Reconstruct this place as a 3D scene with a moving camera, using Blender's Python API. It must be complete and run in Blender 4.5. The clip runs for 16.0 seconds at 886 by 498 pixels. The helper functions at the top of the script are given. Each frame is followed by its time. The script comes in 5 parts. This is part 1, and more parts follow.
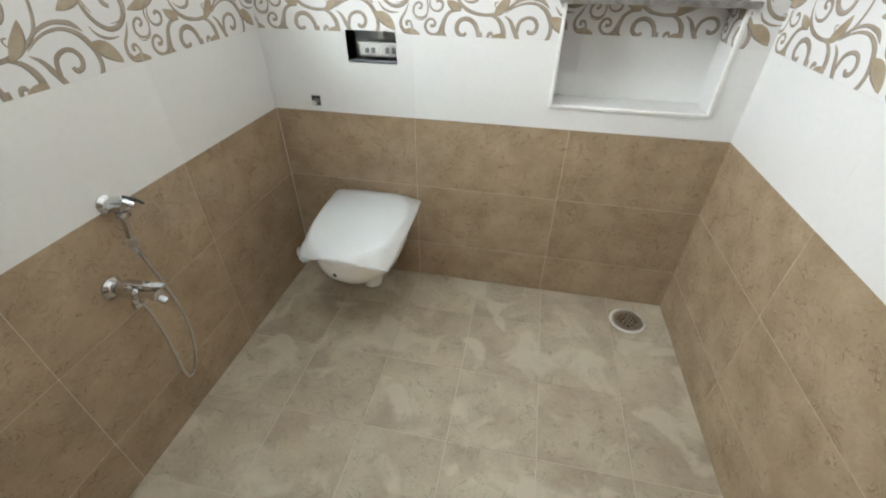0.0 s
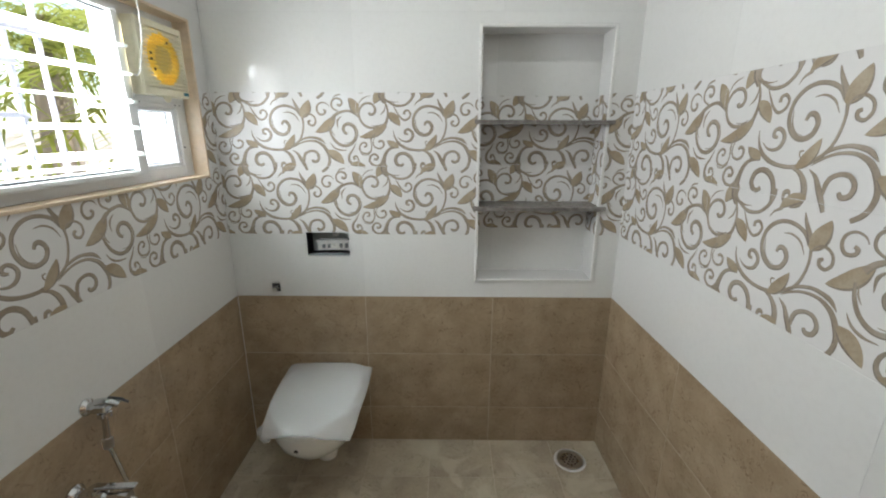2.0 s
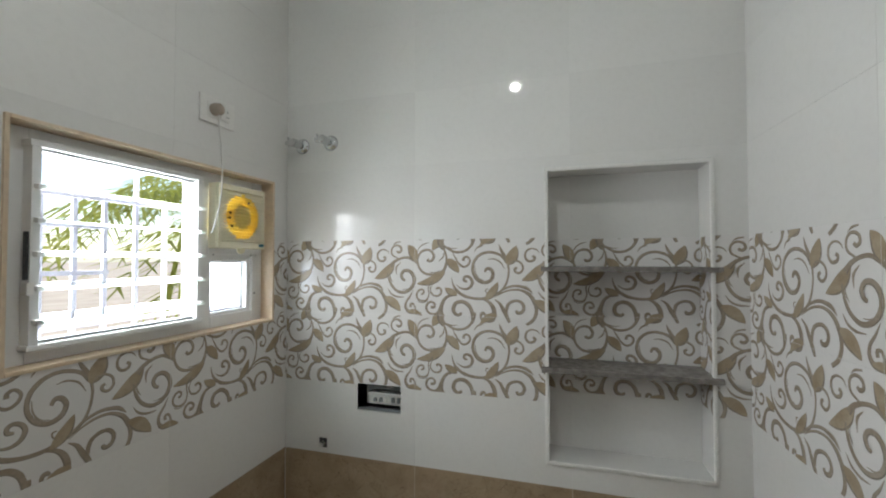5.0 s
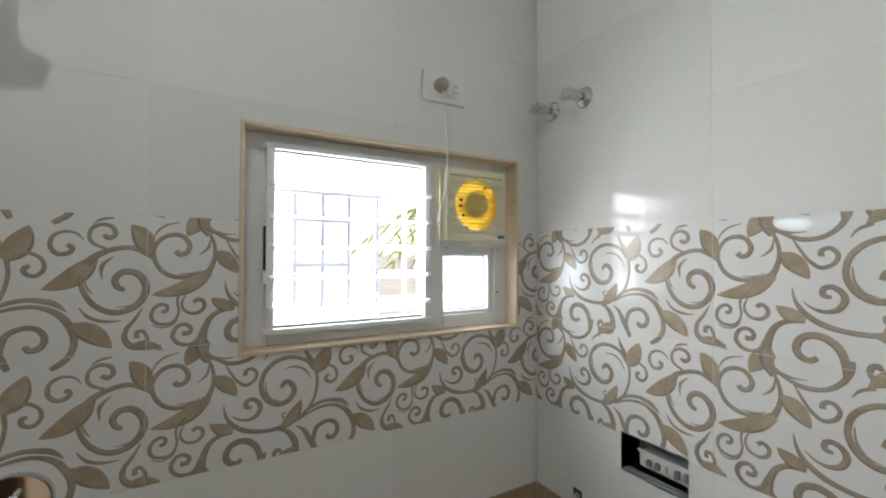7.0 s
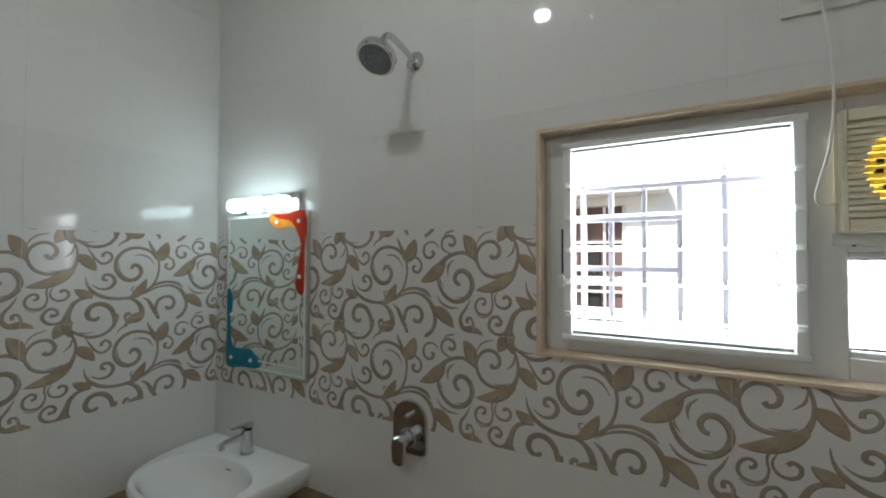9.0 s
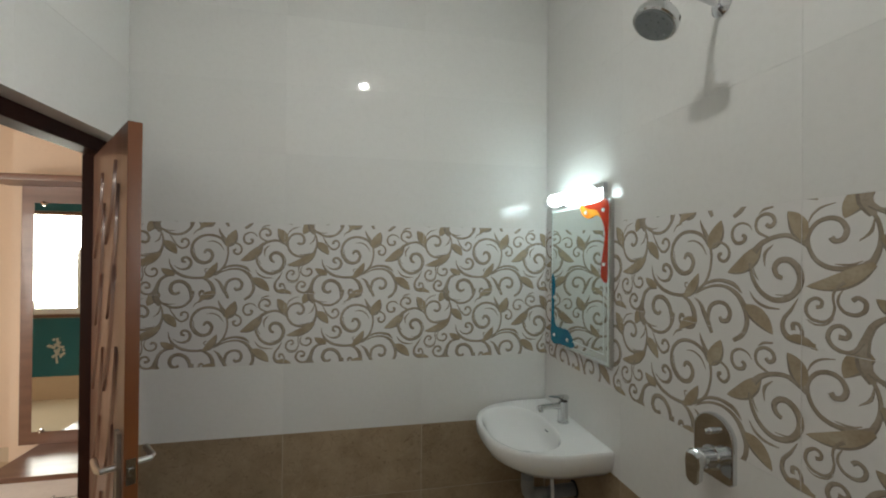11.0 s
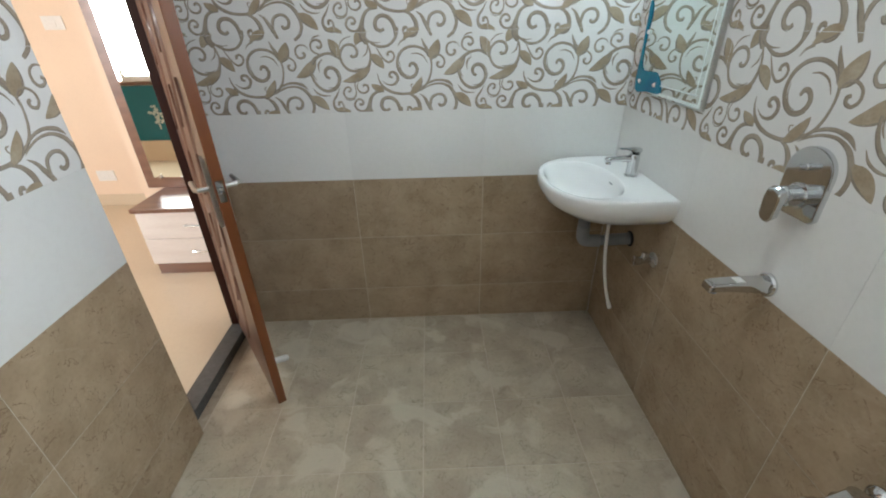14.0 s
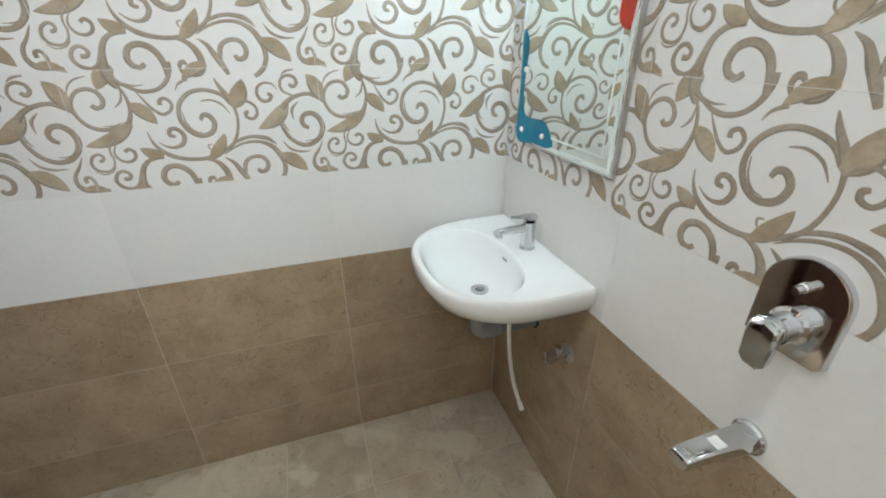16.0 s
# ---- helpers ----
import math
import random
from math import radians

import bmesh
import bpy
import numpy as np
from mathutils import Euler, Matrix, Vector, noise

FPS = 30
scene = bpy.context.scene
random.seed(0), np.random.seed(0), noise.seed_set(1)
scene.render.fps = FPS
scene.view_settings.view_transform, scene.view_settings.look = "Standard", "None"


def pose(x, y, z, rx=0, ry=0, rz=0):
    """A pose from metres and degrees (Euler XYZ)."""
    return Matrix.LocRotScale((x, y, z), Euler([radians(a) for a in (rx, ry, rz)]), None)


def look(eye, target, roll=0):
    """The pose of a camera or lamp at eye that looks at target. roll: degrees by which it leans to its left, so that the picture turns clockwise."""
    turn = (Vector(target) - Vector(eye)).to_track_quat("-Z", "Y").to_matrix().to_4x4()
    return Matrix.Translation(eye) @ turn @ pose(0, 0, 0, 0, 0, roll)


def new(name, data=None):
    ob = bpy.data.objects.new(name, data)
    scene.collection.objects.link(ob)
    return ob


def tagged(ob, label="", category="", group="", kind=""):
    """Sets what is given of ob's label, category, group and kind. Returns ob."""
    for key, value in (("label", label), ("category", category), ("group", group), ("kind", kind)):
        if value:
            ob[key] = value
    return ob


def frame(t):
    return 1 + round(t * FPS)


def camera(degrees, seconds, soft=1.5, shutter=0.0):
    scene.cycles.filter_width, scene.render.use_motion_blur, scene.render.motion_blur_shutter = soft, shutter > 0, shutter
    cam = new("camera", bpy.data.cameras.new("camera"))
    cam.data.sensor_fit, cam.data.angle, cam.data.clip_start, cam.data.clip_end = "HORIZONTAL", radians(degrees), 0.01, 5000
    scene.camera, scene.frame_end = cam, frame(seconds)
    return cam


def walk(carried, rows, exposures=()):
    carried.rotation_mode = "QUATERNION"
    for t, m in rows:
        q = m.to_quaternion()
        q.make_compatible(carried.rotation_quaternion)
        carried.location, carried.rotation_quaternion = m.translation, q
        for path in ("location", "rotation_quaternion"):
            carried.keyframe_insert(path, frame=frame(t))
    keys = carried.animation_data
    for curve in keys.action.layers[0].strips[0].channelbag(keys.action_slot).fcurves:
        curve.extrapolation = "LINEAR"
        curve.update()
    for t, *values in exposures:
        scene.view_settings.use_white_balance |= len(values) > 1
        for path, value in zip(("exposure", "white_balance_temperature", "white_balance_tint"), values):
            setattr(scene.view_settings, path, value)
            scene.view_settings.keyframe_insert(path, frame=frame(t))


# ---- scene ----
cam = camera(93.6, 16.0, soft=2.0)
PATH = [
    (0, (1.041, 1.12, 1.368), (0.723, 2.695, 0.178), 0.4),
    (0.5, (1.004, 1.019, 1.395), (0.825, 2.663, 0.271), 0.5),
    (1, (0.981, 0.945, 1.437), (0.892, 2.675, 0.437), 0.4),
    (1.5, (0.978, 0.91, 1.487), (0.938, 2.747, 0.696), 0.3),
    (2, (0.982, 0.886, 1.544), (0.967, 2.811, 1.003), 0.2),
    (2.5, (0.987, 0.871, 1.595), (0.98, 2.851, 1.308), 0.2),
    (3, (0.992, 0.883, 1.644), (0.972, 2.881, 1.549), 0.2),
    (3.2, (0.998, 0.891, 1.648), (0.964, 2.89, 1.604), 0.2),
    (5.3, (1.192, 1.193, 1.618), (0.472, 3.058, 1.676), 0.1),
    (5.5, (1.183, 1.237, 1.617), (0.346, 3.053, 1.67), 0.2),
    (6, (1.199, 1.358, 1.623), (0.049, 2.994, 1.664), 0.3),
    (6.5, (1.212, 1.486, 1.611), (-0.249, 2.852, 1.648), 0.2),
    (7, (1.136, 1.645, 1.613), (-0.59, 2.656, 1.644), 0.2),
    (7.5, (1.077, 1.8, 1.625), (-0.842, 2.363, 1.654), 0.3),
    (8, (1.045, 1.94, 1.634), (-0.954, 1.98, 1.666), 0.3),
    (8.5, (1.038, 1.983, 1.622), (-0.901, 1.495, 1.654), 0.1),
    (9, (1.065, 2.049, 1.612), (-0.676, 1.067, 1.656), 0.1),
    (9.5, (1.085, 2.112, 1.607), (-0.324, 0.694, 1.663), 0.1),
    (10, (1.0, 2.177, 1.618), (-0.016, 0.455, 1.677), -0.1),
    (10.2, (0.955, 2.204, 1.616), (0.096, 0.399, 1.676), -0.0),
    (12.3, (0.874, 2.248, 1.54), (0.765, 0.261, 1.337), -0.3),
    (12.5, (0.871, 2.231, 1.538), (0.778, 0.257, 1.233), -0.6),
    (13, (0.854, 2.205, 1.487), (0.79, 0.286, 0.927), -0.8),
    (13.5, (0.836, 2.19, 1.429), (0.802, 0.356, 0.634), -0.9),
    (14, (0.841, 2.198, 1.436), (0.8, 0.446, 0.472), -1.2),
    (14.5, (0.817, 2.139, 1.435), (0.719, 0.435, 0.393), -1.1),
    (15, (0.781, 1.958, 1.418), (0.562, 0.275, 0.359), -0.9),
    (15.5, (0.745, 1.766, 1.435), (0.357, 0.093, 0.41), -0.9),
    (16, (0.67, 1.656, 1.46), (0.104, -0.04, 0.564), -0.3),
]
EXPOSURES = [(0.0, 2.7, 6450, 10), (0.5, 2.63, 6450, 10), (1.0, 2.35, 6470, 10), (1.5, 2.18, 6500, 10), (2.0, 1.83, 6550, 10), (2.5, 1.55, 6550, 10), (3.2, 1.35, 6550, 10),
             (5.5, 1.3, 6600, 10), (6.5, 1.4, 6600, 10), (8.0, 1.32, 6600, 10), (9.0, 0.98, 6600, 10), (10.0, 1.27, 6950, 11), (12.5, 1.7, 6700, 10), (13.0, 2.05, 6500, 10),
             (13.5, 2.28, 6300, 9), (14.5, 2.45, 6150, 9), (15.5, 2.75, 6300, 9), (16.0, 2.74, 6400, 10)]
walk(cam, [(t, look(eye, target, roll)) for t, eye, target, roll in PATH], EXPOSURES)

# ---- world, sun, lamps, exposure ----
X1, Y0, Y1, ZC = 1.77, 0.355, 2.705, 2.885     # bathroom: x 0..X1, y Y0..Y1, ceiling ZC
world = bpy.data.worlds.new("sky")
scene.world = world
world.use_nodes = True
_n = world.node_tree.nodes
_sky = _n.new("ShaderNodeTexSky")
_sky.sky_type, _sky.sun_disc = "NISHITA", False
_sky.sun_elevation, _sky.sun_rotation = radians(44), radians(112)
world.node_tree.links.new(_sky.outputs[0], _n["Background"].inputs[0])
_n["Background"].inputs[1].default_value = 0.13
sun = new("sun", bpy.data.lights.new("sun", "SUN"))
sun.data.energy, sun.data.angle, sun.data.color = 2.6, radians(0.5), (1, 0.96, 0.9)
sun.matrix_world = look((10, -4, 10.5), (0, 0, 0))
LAMP_POWER, MIRROR_POWER = 150.0, 6.8
win_light = new("window_daylight", bpy.data.lights.new("window_daylight", "AREA"))
win_light.data.shape, win_light.data.size, win_light.data.size_y = "RECTANGLE", 0.9, 0.56
win_light.data.energy, win_light.data.color = 9.5, (0.90, 0.95, 1.0)
win_light.matrix_world = look((-0.24, 2.165, 1.667), (1.0, 2.165, 1.5))
room_light = new("bedroom_window_daylight", bpy.data.lights.new("bedroom_window_daylight", "AREA"))
room_light.data.shape, room_light.data.size, room_light.data.size_y = "RECTANGLE", 0.5, 1.0
room_light.data.energy, room_light.data.color = 13.5, (1.0, 0.96, 0.92)
room_light.matrix_world = look((3.89, 1.74, 1.42), (3.2, -1.0, 0.9))

# ---- materials ----


def mat(name, base, rough=0.5, metal=0.0, spec=0.5, var=0.06, grain=0.05, big=3.0, small=60.0, bump=0.0, bump_scale=None, coat=0.0,
        trans=0.0, ior=1.45, emit=None, power=0.0, rough_var=0.1, random_offset=True, tint=None, tone=0.0):
    """A two-scale noise material: slow stains, fine grain, roughness variation and a fine bump."""
    m = bpy.data.materials.new(name)
    m.use_nodes = True
    nt = m.node_tree
    n, l = nt.nodes, nt.links
    b = n["Principled BSDF"]
    tc = n.new("ShaderNodeTexCoord")
    src = tc.outputs["Object"]
    info = n.new("ShaderNodeObjectInfo")
    if random_offset:
        mul = n.new("ShaderNodeVectorMath")
        mul.operation = "MULTIPLY"
        comb = n.new("ShaderNodeCombineXYZ")
        for i in range(3):
            l.new(info.outputs["Random"], comb.inputs[i])
        l.new(comb.outputs[0], mul.inputs[0])
        mul.inputs[1].default_value = (17.3, 29.1, 41.7)
        add = n.new("ShaderNodeVectorMath")
        l.new(src, add.inputs[0])
        l.new(mul.outputs[0], add.inputs[1])
        src = add.outputs[0]
    slow, fine = n.new("ShaderNodeTexNoise"), n.new("ShaderNodeTexNoise")
    slow.inputs["Scale"].default_value, fine.inputs["Scale"].default_value = big, small
    slow.inputs["Detail"].default_value, fine.inputs["Detail"].default_value = 5, 4
    l.new(src, slow.inputs["Vector"])
    l.new(src, fine.inputs["Vector"])
    tint = tint or tuple(c * 0.7 for c in base)
    mix1, mix2 = n.new("ShaderNodeMixRGB"), n.new("ShaderNodeMixRGB")
    mix1.inputs[1].default_value, mix1.inputs[2].default_value = (*base, 1), (*tint, 1)
    f1 = n.new("ShaderNodeMapRange")
    f1.inputs["From Min"].default_value, f1.inputs["From Max"].default_value = 0.35, 0.75
    f1.inputs["To Max"].default_value = min(1.0, var * 4)
    l.new(slow.outputs["Fac"], f1.inputs["Value"])
    l.new(f1.outputs[0], mix1.inputs[0])
    mix2.blend_type = "MULTIPLY"
    mix2.inputs[2].default_value = (0.55, 0.53, 0.5, 1)
    f2 = n.new("ShaderNodeMapRange")
    f2.inputs["From Min"].default_value, f2.inputs["From Max"].default_value = 0.45, 0.85
    f2.inputs["To Max"].default_value = grain * 4
    l.new(fine.outputs["Fac"], f2.inputs["Value"])
    l.new(f2.outputs[0], mix2.inputs[0])
    l.new(mix1.outputs[0], mix2.inputs[1])
    l.new(mix2.outputs[0], b.inputs["Base Color"])
    # per-object brightness shift, coloured in where each tile would reflect differently
    if tone:
        hs, mr = n.new("ShaderNodeHueSaturation"), n.new("ShaderNodeMapRange")
        mr.inputs["To Min"].default_value, mr.inputs["To Max"].default_value = 1 - tone, 1 + tone
        l.new(info.outputs["Random"], mr.inputs["Value"])
        l.new(mr.outputs[0], hs.inputs["Value"])
        l.new(mix2.outputs[0], hs.inputs["Color"])
        l.new(hs.outputs[0], b.inputs["Base Color"])
    fr = n.new("ShaderNodeMapRange")
    fr.inputs["To Min"].default_value, fr.inputs["To Max"].default_value = max(0.02, rough * (1 - rough_var)), min(1, rough * (1 + rough_var))
    l.new(slow.outputs["Fac"], fr.inputs["Value"])
    l.new(fr.outputs[0], b.inputs["Roughness"])
    b.inputs["Metallic"].default_value = metal
    b.inputs["Specular IOR Level"].default_value = spec
    b.inputs["Coat Weight"].default_value = coat
    b.inputs["Transmission Weight"].default_value = trans
    b.inputs["IOR"].default_value = ior
    if bump:
        bp = n.new("ShaderNodeBump")
        bp.inputs["Strength"].default_value, bp.inputs["Distance"].default_value = bump, 0.002
        l.new((fine if bump_scale is None else slow).outputs["Fac"], bp.inputs["Height"])
        l.new(bp.outputs[0], b.inputs["Normal"])
    if emit:
        b.inputs["Emission Color"].default_value = (*emit, 1)
        b.inputs["Emission Strength"].default_value = power
    return m


def marble(name, base, vein, dark, rough, scale=3.0, vein_amount=0.6, spec=0.5, dark_vein=(0.19, 0.125, 0.075), var=0.2):
    """Cloudy stone-print ceramic with thin pale veins, dark flecks and a tone of its own for each tile."""
    m = mat(name, base, rough, spec=spec, var=var, grain=0.08, big=scale * 2, small=90, bump=0.04, tint=dark)
    nt = m.node_tree
    n, l = nt.nodes, nt.links
    b = n["Principled BSDF"]
    old = b.inputs["Base Color"].links[0].from_socket
    vec = next(x for x in n if x.type == "TEX_NOISE").inputs["Vector"].links[0].from_socket
    v = n.new("ShaderNodeTexNoise")
    v.inputs["Scale"].default_value, v.inputs["Detail"].default_value, v.inputs["Distortion"].default_value = scale * 1.6, 8, 1.2
    l.new(vec, v.inputs["Vector"])
    ramp = n.new("ShaderNodeValToRGB")
    e = ramp.color_ramp.elements
    e[0].position, e[0].color, e[1].position, e[1].color = 0.485, (0, 0, 0, 1), 0.515, (0, 0, 0, 1)
    mid = e.new(0.5)
    mid.color = (1, 1, 1, 1)
    l.new(v.outputs["Fac"], ramp.inputs[0])
    amt = n.new("ShaderNodeMath")
    amt.operation = "MULTIPLY"
    amt.inputs[1].default_value = vein_amount
    l.new(ramp.outputs[0], amt.inputs[0])
    mx = n.new("ShaderNodeMixRGB")
    mx.inputs[2].default_value = (*vein, 1)
    l.new(old, mx.inputs[1])
    l.new(amt.outputs[0], mx.inputs[0])
    v2 = n.new("ShaderNodeTexNoise")
    v2.inputs["Scale"].default_value, v2.inputs["Detail"].default_value, v2.inputs["Distortion"].default_value = scale * 3.3, 10, 2.2
    l.new(vec, v2.inputs["Vector"])
    ramp2 = n.new("ShaderNodeValToRGB")
    e2 = ramp2.color_ramp.elements
    e2[0].position, e2[0].color, e2[1].position, e2[1].color = 0.40, (0, 0, 0, 1), 0.425, (0, 0, 0, 1)
    mid2 = e2.new(0.4125)
    mid2.color = (1, 1, 1, 1)
    l.new(v2.outputs["Fac"], ramp2.inputs[0])
    amt2 = n.new("ShaderNodeMath")
    amt2.operation = "MULTIPLY"
    amt2.inputs[1].default_value = 0.85
    l.new(ramp2.outputs[0], amt2.inputs[0])
    mx2 = n.new("ShaderNodeMixRGB")
    mx2.inputs[2].default_value = (*dark_vein, 1)
    l.new(mx.outputs[0], mx2.inputs[1])
    l.new(amt2.outputs[0], mx2.inputs[0])
    mx = mx2
    hs = n.new("ShaderNodeHueSaturation")
    info = next(x for x in n if x.type == "OBJECT_INFO")
    mr = n.new("ShaderNodeMapRange")
    mr.inputs["To Min"].default_value, mr.inputs["To Max"].default_value = 0.96, 1.04
    l.new(info.outputs["Random"], mr.inputs["Value"])
    l.new(mr.outputs[0], hs.inputs["Value"])
    l.new(mx.outputs[0], hs.inputs["Color"])
    l.new(hs.outputs[0], b.inputs["Base Color"])
    return m


def wood(name, base, dark, rough=0.35, scale=6.0, axis=2, coat=0.3):
    """Stained wood with stretched grain along one axis."""
    m = mat(name, base, rough, var=0.15, grain=0.08, big=scale, small=120, bump=0.05, coat=coat, tint=dark)
    nt = m.node_tree
    n, l = nt.nodes, nt.links
    mp = n.new("ShaderNodeMapping")
    s = [4.0, 4.0, 4.0]
    s[axis] = 0.35
    mp.inputs["Scale"].default_value = s
    noises = [x for x in n if x.type == "TEX_NOISE"]
    src = noises[0].inputs["Vector"].links[0].from_socket
    l.new(src, mp.inputs["Vector"])
    for x in noises:
        l.new(mp.outputs[0], x.inputs["Vector"])
    return m


# tone puts the uneven reflections of slightly tilted tiles into the colour
M_WHITE = mat("white_wall_tile", (0.77, 0.76, 0.735), 0.045, var=0.06, grain=0.02, big=5.0, tint=(0.75, 0.745, 0.725), bump=0.01, bump_scale=1, tone=0.035)
M_DECOR = mat("decor_tile_ground", (0.775, 0.76, 0.745), 0.045, var=0.06, grain=0.015, big=4.0, tint=(0.74, 0.71, 0.68), bump=0.01, bump_scale=1, tone=0.02)
M_PRINT = mat("taupe_scroll_print", (0.33, 0.268, 0.203), 0.16, var=0.25, grain=0.12, big=16, small=170, tint=(0.46, 0.40, 0.33))
M_PRINT_EDGE = mat("grey_brown_print_edge", (0.255, 0.215, 0.175), 0.16, var=0.25, grain=0.12, big=20, small=170, tint=(0.36, 0.31, 0.25))
M_PRINT_LEAF = mat("tan_leaf_print", (0.37, 0.288, 0.195), 0.16, var=0.25, grain=0.1, big=18, small=170, tint=(0.50, 0.42, 0.31))
M_BROWN = marble("brown_wall_tile", (0.43, 0.325, 0.215), (0.55, 0.45, 0.33), (0.31, 0.225, 0.14), 0.16, 4.2, 0.2, var=0.25)
M_FLOOR = marble("greige_floor_tile", (0.405, 0.33, 0.245), (0.52, 0.46, 0.36), (0.55, 0.48, 0.36), 0.42, 3.0, 0.14, spec=0.35, var=0.25, dark_vein=(0.25, 0.21, 0.14))
_ft = M_FLOOR.node_tree
_old = _ft.nodes["Principled BSDF"].inputs["Base Color"].links[0].from_socket
_geo, _sn, _sr, _sm = _ft.nodes.new("ShaderNodeNewGeometry"), _ft.nodes.new("ShaderNodeTexNoise"), _ft.nodes.new("ShaderNodeMapRange"), _ft.nodes.new("ShaderNodeMixRGB")
_sn.inputs["Scale"].default_value, _sn.inputs["Detail"].default_value, _sn.inputs["Distortion"].default_value = 5.5, 6, 0.6
_sr.inputs["From Min"].default_value, _sr.inputs["From Max"].default_value, _sr.inputs["To Max"].default_value = 0.53, 0.62, 0.6
_sm.inputs[2].default_value = (0.62, 0.56, 0.44, 1)
_ft.links.new(_geo.outputs["Position"], _sn.inputs["Vector"])
_ft.links.new(_sn.outputs["Fac"], _sr.inputs["Value"])
_ft.links.new(_sr.outputs[0], _sm.inputs[0])
_ft.links.new(_old, _sm.inputs[1])
_ft.links.new(_sm.outputs[0], _ft.nodes["Principled BSDF"].inputs["Base Color"])
M_GROUT_W = mat("pale_grout", (0.78, 0.77, 0.75), 0.8, bump=0.2)
M_GROUT_B = mat("cream_grout", (0.60, 0.52, 0.41), 0.85, bump=0.2)
M_CEIL = mat("ceiling_paint", (0.80, 0.80, 0.78), 0.8, bump=0.1)
M_CHROME = mat("chrome", (0.66, 0.67, 0.68), 0.06, 1.0, var=0.03, grain=0.02)
M_STEEL = mat("brushed_steel", (0.62, 0.61, 0.59), 0.28, 1.0, var=0.1)
# near-black for the shade inside holes, also the toilet mark and some shutters
M_DARK = mat("hole_shade_and_dark_parts", (0.03, 0.03, 0.03), 0.8)
M_CERAMIC = mat("white_sanitary_ceramic", (0.90, 0.90, 0.89), 0.07, var=0.01, grain=0.0, coat=0.3)
M_UPVC = mat("white_upvc", (0.78, 0.78, 0.77), 0.3, var=0.04, grain=0.02)
M_CREAM = mat("cream_plastic", (0.84, 0.79, 0.60), 0.35, var=0.05)
M_YELLOW = mat("yellow_plastic", (0.95, 0.70, 0.10), 0.4, var=0.06, trans=0.45, ior=1.3)
M_EDGE = mat("bright_glass_edge", (0.86, 0.94, 0.90), 0.5, var=0.05, trans=0.85, ior=1.1)
M_HUB = mat("yellowish_cream_plastic", (0.72, 0.56, 0.16), 0.35, var=0.05)
M_BEIGE = mat("beige_painted_trim", (0.68, 0.52, 0.36), 0.55, var=0.15, grain=0.08, big=12, tint=(0.76, 0.66, 0.53), bump=0.1)
M_GREY_PVC = mat("grey_pvc", (0.22, 0.235, 0.24), 0.4, var=0.06)
M_WHITE_PL = mat("white_plastic", (0.80, 0.79, 0.76), 0.3, var=0.03)
M_GRANITE = mat("grey_granite", (0.17, 0.155, 0.14), 0.25, var=0.25, grain=0.2, big=40, small=220, tint=(0.30, 0.28, 0.26))
M_THRESH = mat("dark_grey_granite", (0.10, 0.105, 0.105), 0.25, var=0.2, grain=0.1, big=50, small=200)
M_RECESS = mat("grey_plaster", (0.58, 0.61, 0.59), 0.85, var=0.2, grain=0.1, big=20, bump=0.3)
M_DOOR = wood("brown_door_laminate", (0.17, 0.085, 0.06), (0.10, 0.05, 0.035), 0.36, 5.0, 2, 0.2)
M_DOOR_EDGE = wood("orange_brown_door_edge", (0.17, 0.052, 0.014), (0.12, 0.036, 0.01), 0.35, 5.0, 2, 0.2)
M_FRAME = wood("dark_red_brown_frame", (0.03, 0.009, 0.006), (0.02, 0.007, 0.005), 0.5, 5.0, 2, 0.0)
M_FRAME.node_tree.nodes["Principled BSDF"].inputs["Specular IOR Level"].default_value = 0.15
M_WALNUT = wood("walnut_laminate", (0.23, 0.125, 0.085), (0.13, 0.07, 0.05), 0.35, 7.0, 0, 0.1)
M_WHITEWOOD = wood("whitewashed_laminate", (0.80, 0.76, 0.73), (0.66, 0.60, 0.57), 0.35, 6.0, 0, 0.1)
M_PEACH = mat("peach_wall_paint", (0.82, 0.66, 0.51), 0.7, var=0.04, grain=0.02, bump=0.05, random_offset=False)
M_CREAMFLOOR = mat("cream_vitrified_floor", (0.66, 0.56, 0.42), 0.15, var=0.1, grain=0.03, big=2.0, tint=(0.60, 0.50, 0.37))
M_TEAL = mat("teal_paint", (0.015, 0.17, 0.225), 0.4, var=0.08)
M_MIRROR = mat("mirror_silver", (0.76, 0.81, 0.78), 0.015, 1.0, var=0.0, grain=0.0, rough_var=0)
M_RED = mat("red_glass_print", (0.45, 0.025, 0.01), 0.08, var=0.1, big=9, tint=(0.55, 0.06, 0.01))
M_ORANGE = mat("orange_glass_print", (0.85, 0.22, 0.02), 0.08, var=0.25, big=14, tint=(0.95, 0.50, 0.06))
M_BLUE = mat("blue_glass_print", (0.01, 0.17, 0.30), 0.08, var=0.2, big=9, tint=(0.02, 0.28, 0.36))
M_FROST = mat("etched_mirror_edge", (0.78, 0.85, 0.82), 0.4)
M_GLASS = mat("louvre_glass", (0.88, 0.97, 0.94), 0.05, trans=1.0, ior=1.5, var=0, grain=0)
M_FOG = mat("frosted_glass", (0.85, 0.92, 0.97), 0.35, trans=0.8, ior=1.45, var=0.05)
M_BARS = mat("pale_grey_painted_iron", (0.45, 0.45, 0.53), 0.45, var=0.1)
M_WRAP = mat("translucent_foam_wrap", (0.93, 0.94, 0.96), 0.4, var=0.02, grain=0.0)
M_WRAP.node_tree.nodes["Principled BSDF"].inputs["Alpha"].default_value = 0.28
